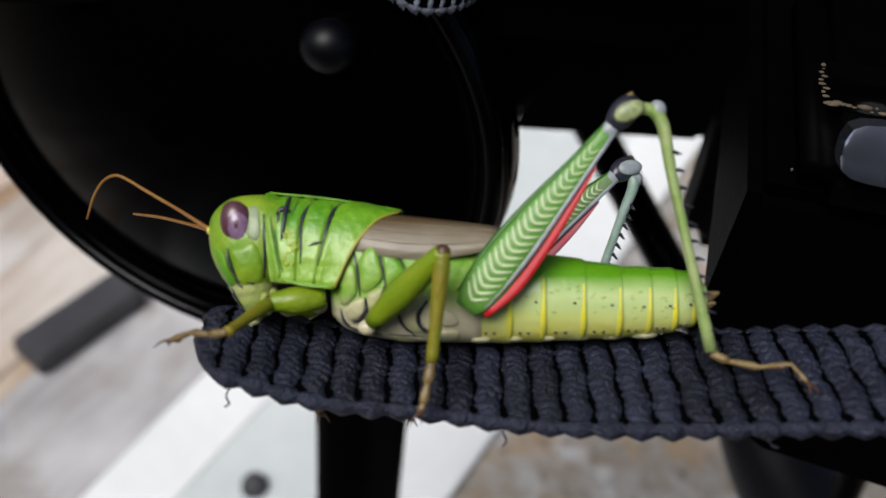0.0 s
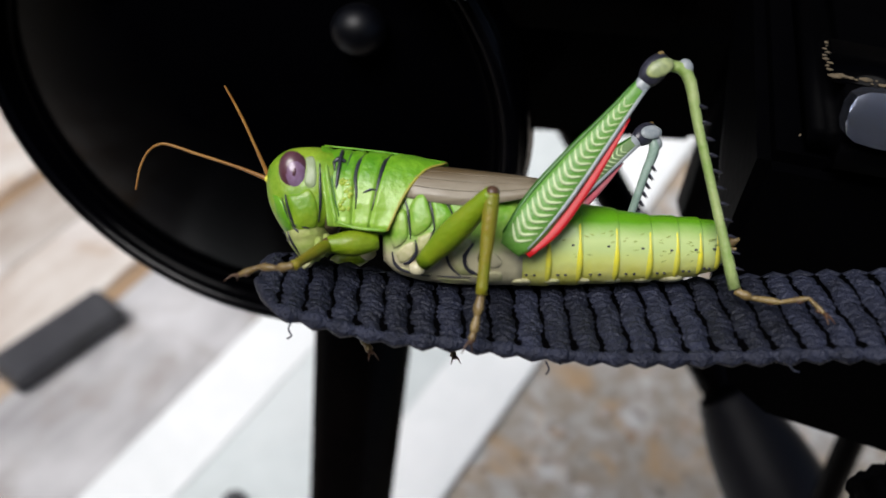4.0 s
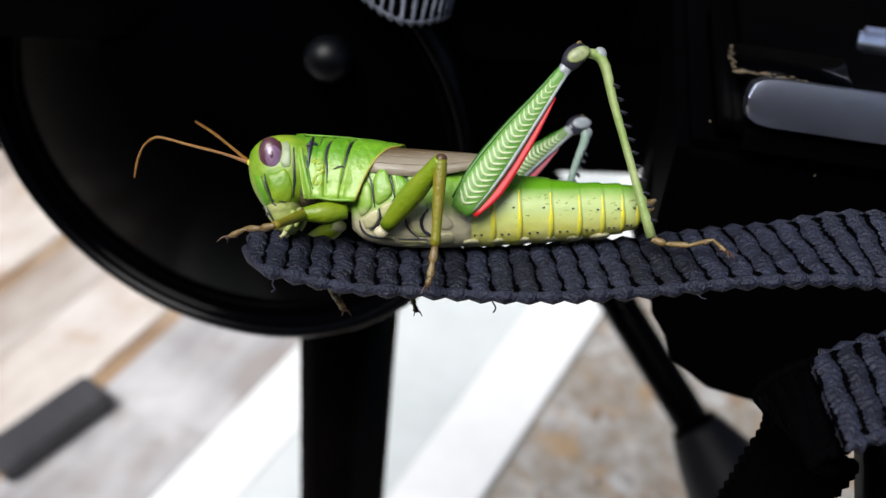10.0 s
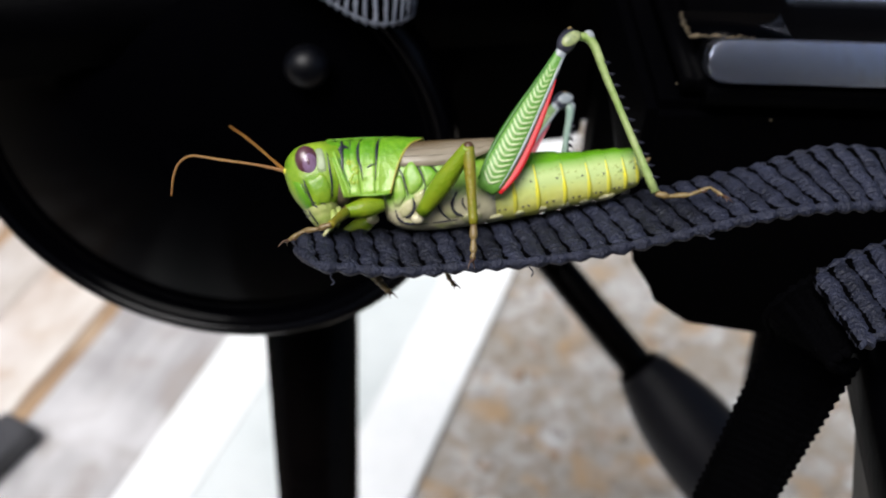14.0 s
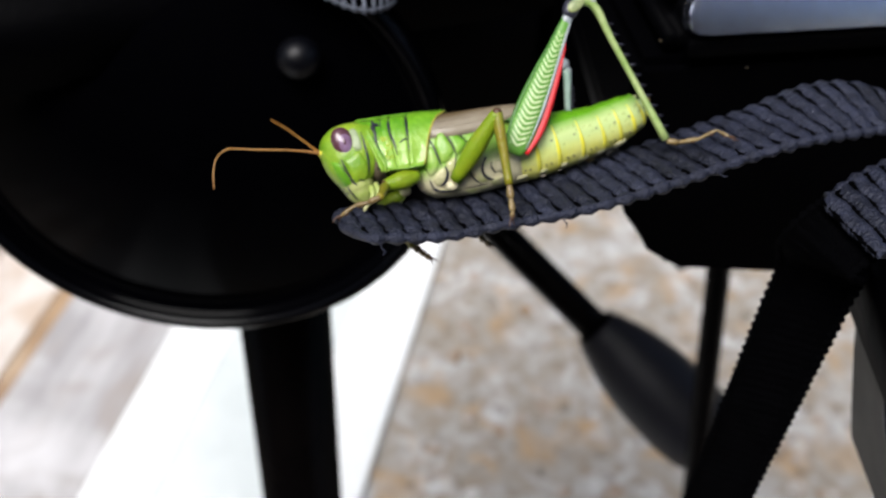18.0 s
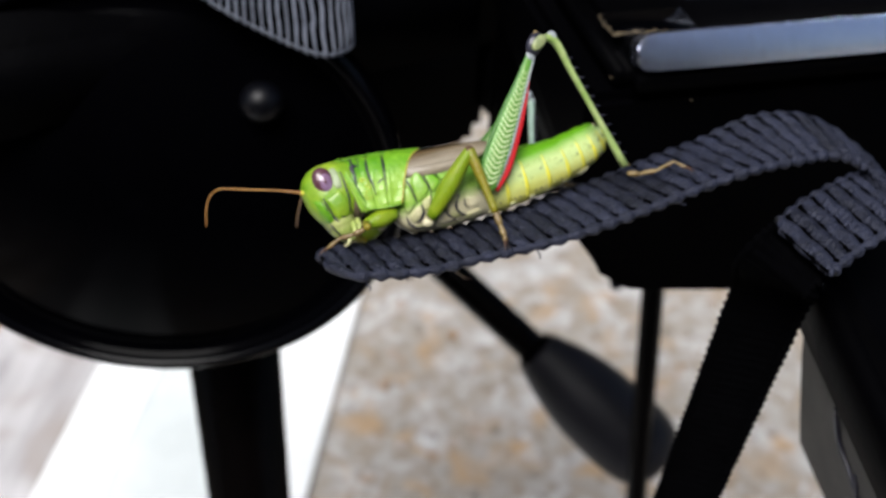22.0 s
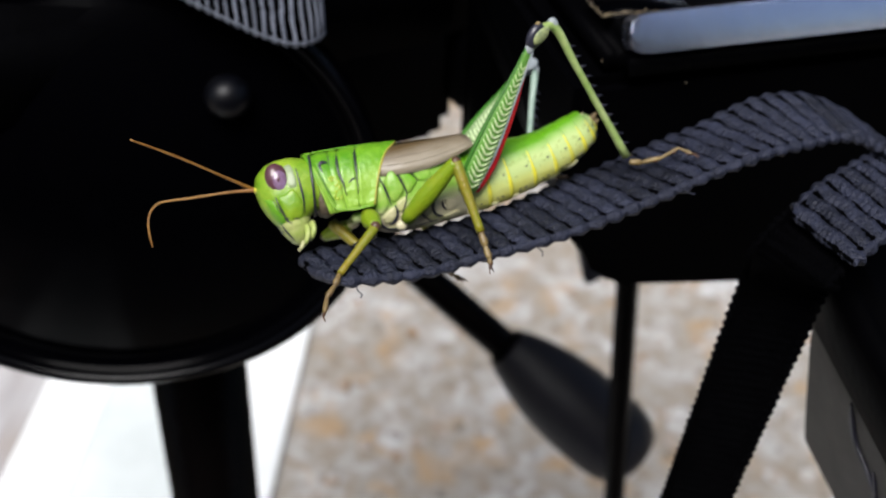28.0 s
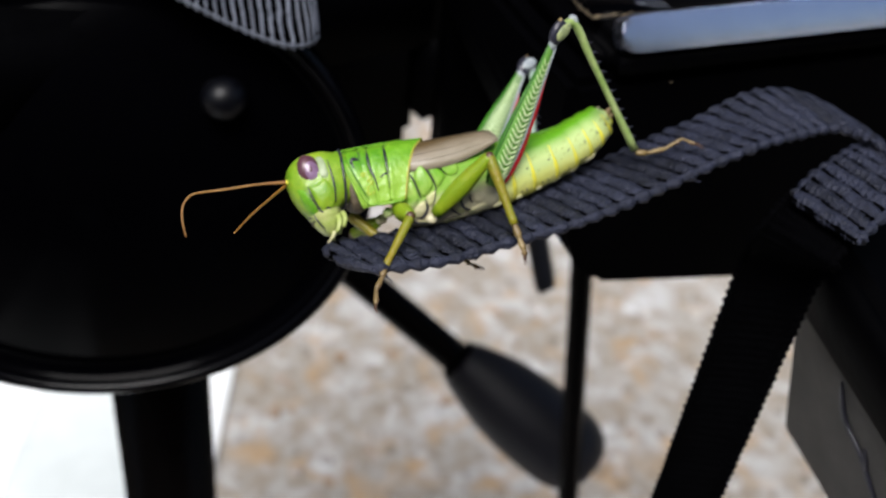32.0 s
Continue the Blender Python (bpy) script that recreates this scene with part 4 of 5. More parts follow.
# ---- the strap: ribs of yarn on a flat core ----
def strap_path(stations, step):
    """Even steps along pairs of edge points: (left edge, right edge)."""
    rows = smooth_path([(*a, *b) for a, b in stations], 12)
    mids = [(r[:3] + r[3:]) / 2 for r in rows]
    far = np.r_[0, np.cumsum([np.linalg.norm(b - a) for a, b in zip(mids, mids[1:])])]
    rows = np.array(rows)
    at = np.arange(0, far[-1], step)
    return [[np.interp(s, far, rows[:, k]) for k in range(6)] for s in at]


def webbing_strap(name, label, stations, thick, step, rib_mat, bulge=1.0, fill=0.56, tuck=0.0):
    """A woven strap: a thin core, blackened as shade in the gaps, under cross ribs that make its scalloped edges."""
    strap = thing(name, label, "strap")
    rows = strap_path(stations, step)
    pts = [(Vector(r[:3]), Vector(r[3:])) for r in rows]
    core = bmesh.new()
    loops = []
    for i, (a, b) in enumerate(pts):
        j, k = max(i - 1, 0), min(i + 1, len(pts) - 1)
        way = ((pts[k][0] + pts[k][1]) - (pts[j][0] + pts[j][1])).normalized()
        w = (b - a).normalized()
        up = way.cross(w).normalized() * (thick * 0.22)
        ins = (b - a) * 0.04
        loops.append([a + ins + up, b - ins + up, b - ins - up, a + ins - up])
    # blacker than the ribs, so the gaps carry painted shade
    part("core", rings(core, loops), BLACK_WEBBING_AND_GAPS, strap, size=1.0)
    # bound edges, drawn in between the ribs
    for k in (0, 1):
        edge, wide = [], []
        for i in range(len(pts) - 1):
            here, there = pts[i], pts[i + 1]
            edge += [here[k].lerp(here[1 - k], 0.045), (here[k] + there[k]) / 2 + ((here[k] + there[k]) - (here[1 - k] + there[1 - k])) * -0.0125]
            wide += [thick * 0.22, thick * 0.35 * random.uniform(0.92, 1.08)]
        part("bound_edge", tube(edge, wide, 8, 2), rib_mat, strap, size=1.0)
    for i in range(len(pts) - 1):
        a, b = (pts[i][0] + pts[i + 1][0]) / 2, (pts[i][1] + pts[i + 1][1]) / 2
        a, b = a.lerp(b, tuck), b.lerp(a, tuck)
        way = ((pts[i + 1][0] + pts[i + 1][1]) - (pts[i][0] + pts[i][1]))
        long = way.length / 2
        way.normalize()
        up = way.cross((b - a).normalized()).normalized()
        bm = bmesh.new()
        loops = []
        strands = 13
        N = strands * 4 + 1
        for s in range(N):
            k = s / (N - 1)
            end = (1 - abs(2 * k - 1) ** 6) ** 0.5 if 0 < s < N - 1 else 0.2
            lobe = abs(math.sin(math.pi * (k * strands + 0.5 * (i % 2))))
            wave = 0.88 + 0.15 * lobe**0.6 + 0.05 * random.uniform(-1, 1)
            c = a.lerp(b, k) + way * (long * (0.05 * math.sin(s * 0.31 + i) + 0.06 * random.uniform(-1, 1)))
            ring = []
            for q in range(8):
                ca, sa = math.cos(math.pi * q / 4), math.sin(math.pi * q / 4)
                ring.append(c + way * (ca * long * fill * (0.6 + 0.4 * end) * (0.97 + 0.05 * lobe)) + (b - a) * (ca * 0.25 / strands) + up * (sa * thick * 0.5 * bulge * end * wave))
            loops.append(ring)
        part("rib", rings(bm, loops), rib_mat, strap, size=1.0)
    return strap


STRAP = [((-0.01085, 0.04660, 0.44680), (-0.01085, 0.04400, 0.44790)), ((-0.01050, 0.04790, 0.44645), (-0.01055, 0.04230, 0.44835)), ((-0.00960, 0.04825, 0.44628), (-0.00975, 0.04100, 0.44860)), ((-0.00740, 0.04780, 0.44615), (-0.00765, 0.04020, 0.44860)), ((-0.00230, 0.04695, 0.44622), (-0.00248, 0.03911, 0.44831)), ((0.00346, 0.04623, 0.44653), (0.00329, 0.03870, 0.44851)), ((0.00921, 0.04612, 0.44682), (0.00901, 0.03758, 0.44923)), ((0.01495, 0.04643, 0.44730), (0.01471, 0.03688, 0.45015)), ((0.02067, 0.04639, 0.44804), (0.02039, 0.03639, 0.45136)), ((0.02632, 0.04590, 0.44956), (0.02604, 0.03581, 0.45288)), ((0.03180, 0.04497, 0.45132), (0.03174, 0.03541, 0.45379)), ((0.03719, 0.04445, 0.45319), (0.03711, 0.03538, 0.45355)), ((0.04272, 0.04400, 0.45307), (0.04139, 0.03516, 0.45334)), ((0.04600, 0.04231, 0.45229), (0.04296, 0.03392, 0.45347)), ((0.04723, 0.03803, 0.45142), (0.04282, 0.03125, 0.45403)), ((0.04692, 0.03422, 0.45110), (0.04232, 0.02786, 0.45387)), ((0.04075, 0.03190, 0.45287), (0.03965, 0.02298, 0.45412)), ((0.03440, 0.03079, 0.45250), (0.03371, 0.02174, 0.45307)), ((0.02868, 0.02918, 0.45124), (0.02801, 0.02014, 0.45216))]
HANGING = [((0.03457, 0.03206, 0.45053), (0.03388, 0.02301, 0.45111)), ((0.02884, 0.03035, 0.44938), (0.02817, 0.02132, 0.45031)), ((0.02818, 0.03104, 0.44627), (0.03042, 0.02219, 0.4482)), ((0.0311, 0.03348, 0.44096), (0.03505, 0.0263, 0.44342)), ((0.03009, 0.03307, 0.43501), (0.03384, 0.02612, 0.43769)), ((0.02814, 0.03229, 0.42315), (0.03128, 0.02542, 0.42674)), ((0.02404, 0.03054, 0.39837), (0.02569, 0.02349, 0.40335)), ((0.01646, 0.02738, 0.35334), (0.01799, 0.02018, 0.35827))]
webbing_strap("webbing_strap", "black woven nylon strap with cross ribs, bending over at its end", STRAP, 0.0018, 0.0018, WEBBING, 0.9, 0.53, 0.012)
webbing_strap("webbing_strap", "jet black strap hanging down under the ribbed one", HANGING, 0.0016, 0.001, BLACK_WEBBING_AND_GAPS, 0.6, 0.52, 0.045)
UPPER = [((-0.01137, 0.09943, 0.46607), (-0.01323, 0.09205, 0.45724)), ((-0.00886, 0.09673, 0.46385), (-0.01073, 0.08933, 0.45500)), ((-0.00619, 0.09439, 0.46208), (-0.00806, 0.08697, 0.45320)), ((-0.00227, 0.09148, 0.46007), (-0.00415, 0.08403, 0.45115)), ((0.00119, 0.08912, 0.45852), (-0.00071, 0.08164, 0.44958)), ((0.00393, 0.08768, 0.45778), (0.00202, 0.08018, 0.44881)), ((0.00645, 0.08821, 0.45725), (0.00460, 0.08087, 0.44843)), ((0.00834, 0.08972, 0.45615), (0.00659, 0.08298, 0.44798)), ((0.00949, 0.09254, 0.45468), (0.00775, 0.08616, 0.44684))]
webbing_strap("webbing_strap", "short end of black ribbed webbing lying on the dark housing", UPPER, 0.0012, 0.00115, LIT_WEBBING, 0.8, 0.3)

for line in (((-0.00827, 0.04020, 0.44845), (-0.00847, 0.03953, 0.44830), (-0.00824, 0.03912, 0.44813), (-0.00852, 0.03892, 0.44801)), ((0.00830, 0.03743, 0.44903), (0.00853, 0.03691, 0.44885), (0.00833, 0.03660, 0.44864)), ((0.02323, 0.03589, 0.45193), (0.02360, 0.03548, 0.45176), (0.02389, 0.03533, 0.45184))):
    ob = part("loose_thread", tube(line, [0.00006] * len(line), 6, 4), WEBBING, None, size=1.0)
    tagged(ob, "fine loose black thread at the strap edge", "thread", group="loose threads")

# ---- the black stand: post, round housing, cross body, pan handle ----
stand = thing("tripod", "black tripod with glossy round head, post and foam-gripped handle", "tripod")
bm = bmesh.new()
revolve([(0.0, 0.0), (0.011, 0.0), (0.0115, 0.003), (0.0092, 0.006), (0.0096, 0.405), (0.0, 0.407)], 32, bm)
bmesh.ops.transform(bm, matrix=Matrix.Translation((-0.0015, 0.133, 0)), verts=bm.verts)
post = part("post", bm, DARK_METAL, stand, "straight dark painted metal post", size=1.0)
# the round housing faces the viewer, a little up and to one side
across, upward = Vector((0.913, -0.405, 0.05)).normalized(), Vector((0.075, 0.167, 0.983))
facing = across.cross(upward).normalized()
upward = facing.cross(across)
tilt = Matrix.Translation((-0.01925, 0.093, 0.42686)) @ Matrix((across, upward, facing)).transposed().to_4x4() @ Matrix.Diagonal((1.0, 0.845, 1.0, 1.0))
bm = revolve([(0.0, -0.055), (0.024, -0.055), (0.027, -0.05), (0.0285, -0.02), (0.032, -0.008), (0.0345, -0.004), (0.0349, 0.0), (0.0345, 0.0018), (0.0332, 0.0022), (0.0322, 0.0012), (0.0312, 0.0004), (0.029, 0.0012), (0.023, 0.0038), (0.014, 0.0062), (0.007, 0.0071), (0.0025, 0.00735), (0.0, 0.00737)], 96)
bmesh.ops.transform(bm, matrix=tilt, verts=bm.verts)
part("round_housing", bm, GLOSS, stand, "glossy black domed disc with a raised rim", size=1.0)
bm = bmesh.new()
rings(bm, [[((0.0338 + 0.0011 * math.cos(2 * math.pi * q / 10)) * math.cos(2 * math.pi * k / 96), (0.0338 + 0.0011 * math.cos(2 * math.pi * q / 10)) * math.sin(2 * math.pi * k / 96), 0.0014 + 0.0011 * math.sin(2 * math.pi * q / 10)) for q in range(10)] for k in range(97)], False)
bmesh.ops.transform(bm, matrix=tilt, verts=bm.verts)
bmesh.ops.remove_doubles(bm, verts=bm.verts, dist=1e-6)
part("rim", bm, POLISHED, stand, "polished raised rim of the disc", size=1.0)
part("cross_body", block((0.21, 0.09, 0.04), (0.005, 0.175, 0.433), 0.003, segments=3), SATIN, stand, "broad black body behind the housing", size=1.0)
part("top_plate", block((0.13, 0.05, 0.014), (-0.034, 0.118, 0.4435), 0.002, segments=3), SATIN, stand, "flat black plate over the housing", size=1.0)
part("lower_lip", block((0.152, 0.07, 0.032), (-0.0225, 0.165, 0.4075), 0.004, segments=3), SATIN, stand, "lower edge of the black body", size=1.0)
part("lower_lip", block((0.051, 0.07, 0.032), (0.0855, 0.165, 0.4075), 0.004, segments=3), SATIN, stand, "lower edge of the black body", size=1.0)
part("lower_lip", block((0.0075, 0.07, 0.02), (0.05675, 0.165, 0.4085), 0.001, segments=3), SATIN, stand, "notch in the lower edge", size=1.0)
part("side_bracket", block((0.05, 0.01, 0.042), (0.066, 0.106, 0.419), 0.003, segments=3), SATIN, stand, "black bracket beside the notch", size=1.0)
part("neck", block((0.034, 0.04, 0.06), (-0.0035, 0.142, 0.405), 0.006, segments=3), SATIN, stand, "black neck between body and post", size=1.0)
# bump added where the housing glints, to carry the highlight
part("glint_bump", ball((-0.0054, 0.0834, 0.4423), (0.0028, 0.0026, 0.0026), u=32, v=20), KNOB_GLOSS, stand, "small added glossy black bump that carries a glint", size=1.0)
part("tab", tube([(0.09545, 0.14891, 0.36734), (0.09497, 0.13810, 0.35174), (0.09351, 0.13051, 0.34274), (0.09340, 0.12970, 0.34169)], [0.0031, 0.0032, 0.0031, 0.0017], 10, 3, flat=0.4), RUBBER, stand, "small dark grey tab", size=1.0)
ROD_A, ROD_B = Vector((0.055, 0.1814, 0.336)), Vector((0.088, 0.1343, 0.3047))


def along_rod(k):
    return ROD_A.lerp(ROD_B, k)


part("handle_rod", tube([along_rod(k) for k in (-0.6, 0.2, 0.85)], [0.0044] * 3, 16, 4), DARK_METAL, stand, "thin black handle rod", size=1.0)
part("handle_collar", tube([along_rod(k) for k in (0.765, 0.775, 0.8, 0.81)], [0.0046, 0.0058, 0.0058, 0.0047], 20, 2), SATIN, stand, "short black collar where the grip begins", size=1.0)
GRIP = [(0.79, 0.005), (0.8, 0.0066), (0.83, 0.0072), (0.9, 0.0088), (1.0, 0.0104), (1.12, 0.0114), (1.28, 0.0116), (1.38, 0.0108), (1.44, 0.0088), (1.47, 0.006), (1.48, 0.002)]
part("handle_grip", tube([along_rod(k) for k, _ in GRIP], [r for _, r in GRIP], 28, 3), RUBBER, stand, "black foam grip on the handle", size=1.0)
part("thin_leg", tube([(0.0958, 0.1281, 0.398), (0.0956, 0.1262, 0.381), (0.0946, 0.1138, 0.3163), (0.0924, 0.0865, 0.176), (0.09, 0.055, 0.012)], [0.0029] * 5, 12, 3, flat=0.8), DARK_METAL, stand, "thin dark rod hanging before the handle", size=1.0)

# ---- the black box beside it ----
HINGE = Vector((0.0378, 0.0579, 0))
box = thing("camera_body", "black camera body with edges silvered as sky reflection and a dusty slot", "device", Matrix.Translation(HINGE) @ Matrix.Rotation(radians(-11), 4, "Z") @ Matrix.Translation(-HINGE))
outline = [(0.0278, 0.4485), (0.0276, 0.434), (0.0290, 0.4265), (0.033, 0.4205), (0.0372, 0.4158), (0.062, 0.4128), (0.15, 0.404), (0.15, 0.4485)]
bm = bmesh.new()
rings(bm, [[(x, y, min(z + rise, 0.4485 + 0.1 * rise)) for x, z in outline] for y, rise in ((0.0588, 0.0), (0.0829, 0.0065), (0.108, 0.0135))])
bmesh.ops.bevel(bm, geom=bm.edges[:], offset=0.0012, segments=2, affect="EDGES")
part("shell", bm, SATIN, box, "black moulded shell with a cut-away corner", size=1.0, smooth=False)
part("top_cover", block((0.119, 0.027, 0.0065), (0.0905, 0.0712, 0.4505), 0.0022, segments=4), SATIN, box, "black top cover", size=1.0)
# black bevel built in silver, so it carries the sky's reflection
bm = bmesh.new()
slope = radians(66)
bar = []
for x, k in ((0.0325, 0.3), (0.0328, 0.7), (0.0336, 0.92), (0.035, 1.0), (0.06, 1.0), (0.1, 1.0), (0.145, 1.0)):
    ring = []
    for q in range(13):
        w = radians(-9 + 18 * q / 12)
        along, out = 0.0138 * math.sin(w) * k + 0.0004, 0.0138 * (math.cos(w) - 1) + 0.0012
        ring.append((x, 0.0585 + along * math.cos(slope) - out * math.sin(slope), 0.4539 + along * math.sin(slope) + out * math.cos(slope)))
    for along in (0.00216 * k + 0.0004, -0.00216 * k + 0.0004):
        ring.append((x, 0.0585 + along * math.cos(slope) + 0.0012 * math.sin(slope), 0.4539 + along * math.sin(slope) - 0.0012 * math.cos(slope)))
    bar.append(ring)
part("front_bevel", rings(bm, bar), SKY_SILVER, box, "black bevel silvered to show reflected sky", size=1.0, smooth=False)
part("rear_edge_glint", block((0.105, 0.0032, 0.0018), (0.097, 0.0728, 0.4543), 0.0005, Matrix.Rotation(radians(60), 4, "X"), segments=3), SKY_SILVER, box, "narrow strip silvered for sky reflected in a rear top edge", size=1.0)
part("slot", block((0.011, 0.006, 0.0008), (0.0375, 0.0665, 0.4537), 0.0002), GLOSS, box, "recessed slot", size=1.0)
for k in range(26):
    if k < 9:
        at = (0.0317 + random.uniform(-0.0002, 0.0002), 0.0645 + 0.0005 * k, 0.4541)
    else:
        at = (0.0318 + 0.00042 * (k - 9), 0.0638 + random.uniform(-0.0003, 0.0003), 0.4541)
    r = random.uniform(0.00005, 0.0002) if random.random() < 0.85 else 0.00028
    part("dust_crumb", ball(at, (r * random.uniform(1.0, 2.4), r, r * 0.6), u=8, v=5), DUST, box, "crumb of tan dust by the slot", size=1.0)

for at in ((0.0405, 0.0577, 0.4478), (0.0299, 0.0584, 0.4515)):
    part("dust_speck", ball(at, (0.00011, 0.00011, 0.00014), u=8, v=5), DUST, box, "tiny pale speck of dust", size=1.0)

# ---- the grey-sided case by the hanging strap ----
case = thing("equipment_case", "dark case with a matt grey cracked side beside the hanging strap", "case")


def lower_edge(y):
    return Vector((0.0402 + 0.2746 * y, y, 0.4035 + 0.121 * y))


def upper_edge(y):
    return Vector((0.0302 + 0.266 * y, y, 0.4367 + 0.2 * y))


def on_side(y, k, out=0.0):
    """A place on the grey side: y along it, k from its lower to its upper edge."""
    a, b = lower_edge(y), upper_edge(y)
    return a.lerp(b, k) + Vector((-0.95, 0.25, -0.2)) * out


bm = bmesh.new()
ROWS_Y = [-0.04 + 0.0072 * i for i in range(11)]
loops = []
for y in ROWS_Y:
    ring = [on_side(y, k) + Vector((0.0006 * max(0.0, abs(2.82 * k - 1) - 0.86) / 0.14, 0, 0)) for k in (0, 0.04, 0.2, 0.36, 0.54, 0.68, 0.71)]
    loops.append(ring + [p + Vector((0.0025, 0, 0)) for p in ring[::-1]])
part("side_panel", rings(bm, loops), GREY_CARD, case, "matt grey side with a dark crack", size=1.0)
bm = bmesh.new()
loops = []
for y in ROWS_Y:
    a, b = lower_edge(y) + Vector((0.0027, 0, 0.0003)), upper_edge(y) + Vector((0.0012, 0, 0.0004))
    loops.append([a, b, b + Vector((0.0015, 0, 0.0012)), b + Vector((0.05, 0, 0.0015)), a + Vector((0.045, 0, 0))])
part("case_body", rings(bm, loops), SATIN, case, "black body of the case", size=1.0, smooth=False)
part("crack", tube([on_side(y, k, 0.0002) for y, k in ((0.0222, 0.66), (0.0217, 0.6), (0.0205, 0.53), (0.0172, 0.49), (0.0145, 0.42), (0.0125, 0.37))], [0.00012, 0.0003, 0.00034, 0.00028, 0.0003, 0.00015], 6, 3), BLACK_CUTICLE, case, "dark crack", size=1.0)
part("crack", tube([on_side(y, k, 0.0002) for y, k in ((0.0168, 0.54), (0.0162, 0.5), (0.0158, 0.46))], [0.0001, 0.00022, 0.0002], 6, 3), BLACK_CUTICLE, case, "dark crack", size=1.0)
bm = bmesh.new()
rings(bm, [[on_side(y, k, out) for k, out in ((0.7, -0.0012), (0.715, 0.0004), (0.75, 0.0011), (0.88, 0.0013), (0.98, 0.0008), (1.02, -0.0004), (1.0, -0.0025), (0.8, -0.003))] for y in ROWS_Y])
part("edge_bar", bm, SATIN, case, "rounded black bar along the grey side", size=1.0)
# small grit and chips of stone on the concrete
bm = bmesh.new()
for i in range(700):
    x, y = random.uniform(-0.06, 0.62), random.uniform(0.05, 0.95)
    across_strip = (STRIP.inverted() @ Vector((x, y, 0))).y
    if across_strip > 0.095:
        continue
    r = random.uniform(0.0015, 0.0075) * random.uniform(0.6, 1)
    made = bmesh.ops.create_icosphere(bm, subdivisions=1, radius=r)["verts"]
    sx, sy, sz = random.uniform(0.7, 1.5), random.uniform(0.7, 1.3), random.uniform(0.25, 0.5)
    for w in made:
        w.co = Vector((x + w.co.x * sx, y + w.co.y * sy, r * sz * 0.5 + w.co.z * sz + random.uniform(-0.1, 0.1) * r * sz))
GRIT = surface("mixed_grit", (0.38, 0.35, 0.32), (0.24, 0.15, 0.08), (0.5, 0.49, 0.48), 120)
grit = part("grit", bm, GRIT, None, size=1.0, smooth=False)
tagged(grit, "scattered pale and brown grit on the concrete", "grit", kind="stuff")

# ---- unseen dark slabs, added on two sides to block sky light and reflections ----
SKY_BLOCKER = surface("dark_sky_blocker", (0.035, 0.03, 0.026), (0.05, 0.042, 0.036), (0.028, 0.025, 0.022), 6, 0.8, 0.3)
wall = part("sky_blocker_north", block((9.0, 0.12, 3.2), (0.0, 2.4, 1.6), 0.004), SKY_BLOCKER, None, size=1.0, smooth=False)
tagged(wall, "unseen dark slab that keeps sky reflections off the black tops", "wall", kind="structure")
# added behind the viewer; cut short so the bevel mirrors sky in later views
wall = part("sky_blocker_south", block((4.84, 0.1, 1.7), (-2.08, -0.9, 0.85), 0.004), SKY_BLOCKER, None, size=1.0, smooth=False)
tagged(wall, "unseen dark slab behind the viewer that blocks sky reflections", "wall", kind="structure")


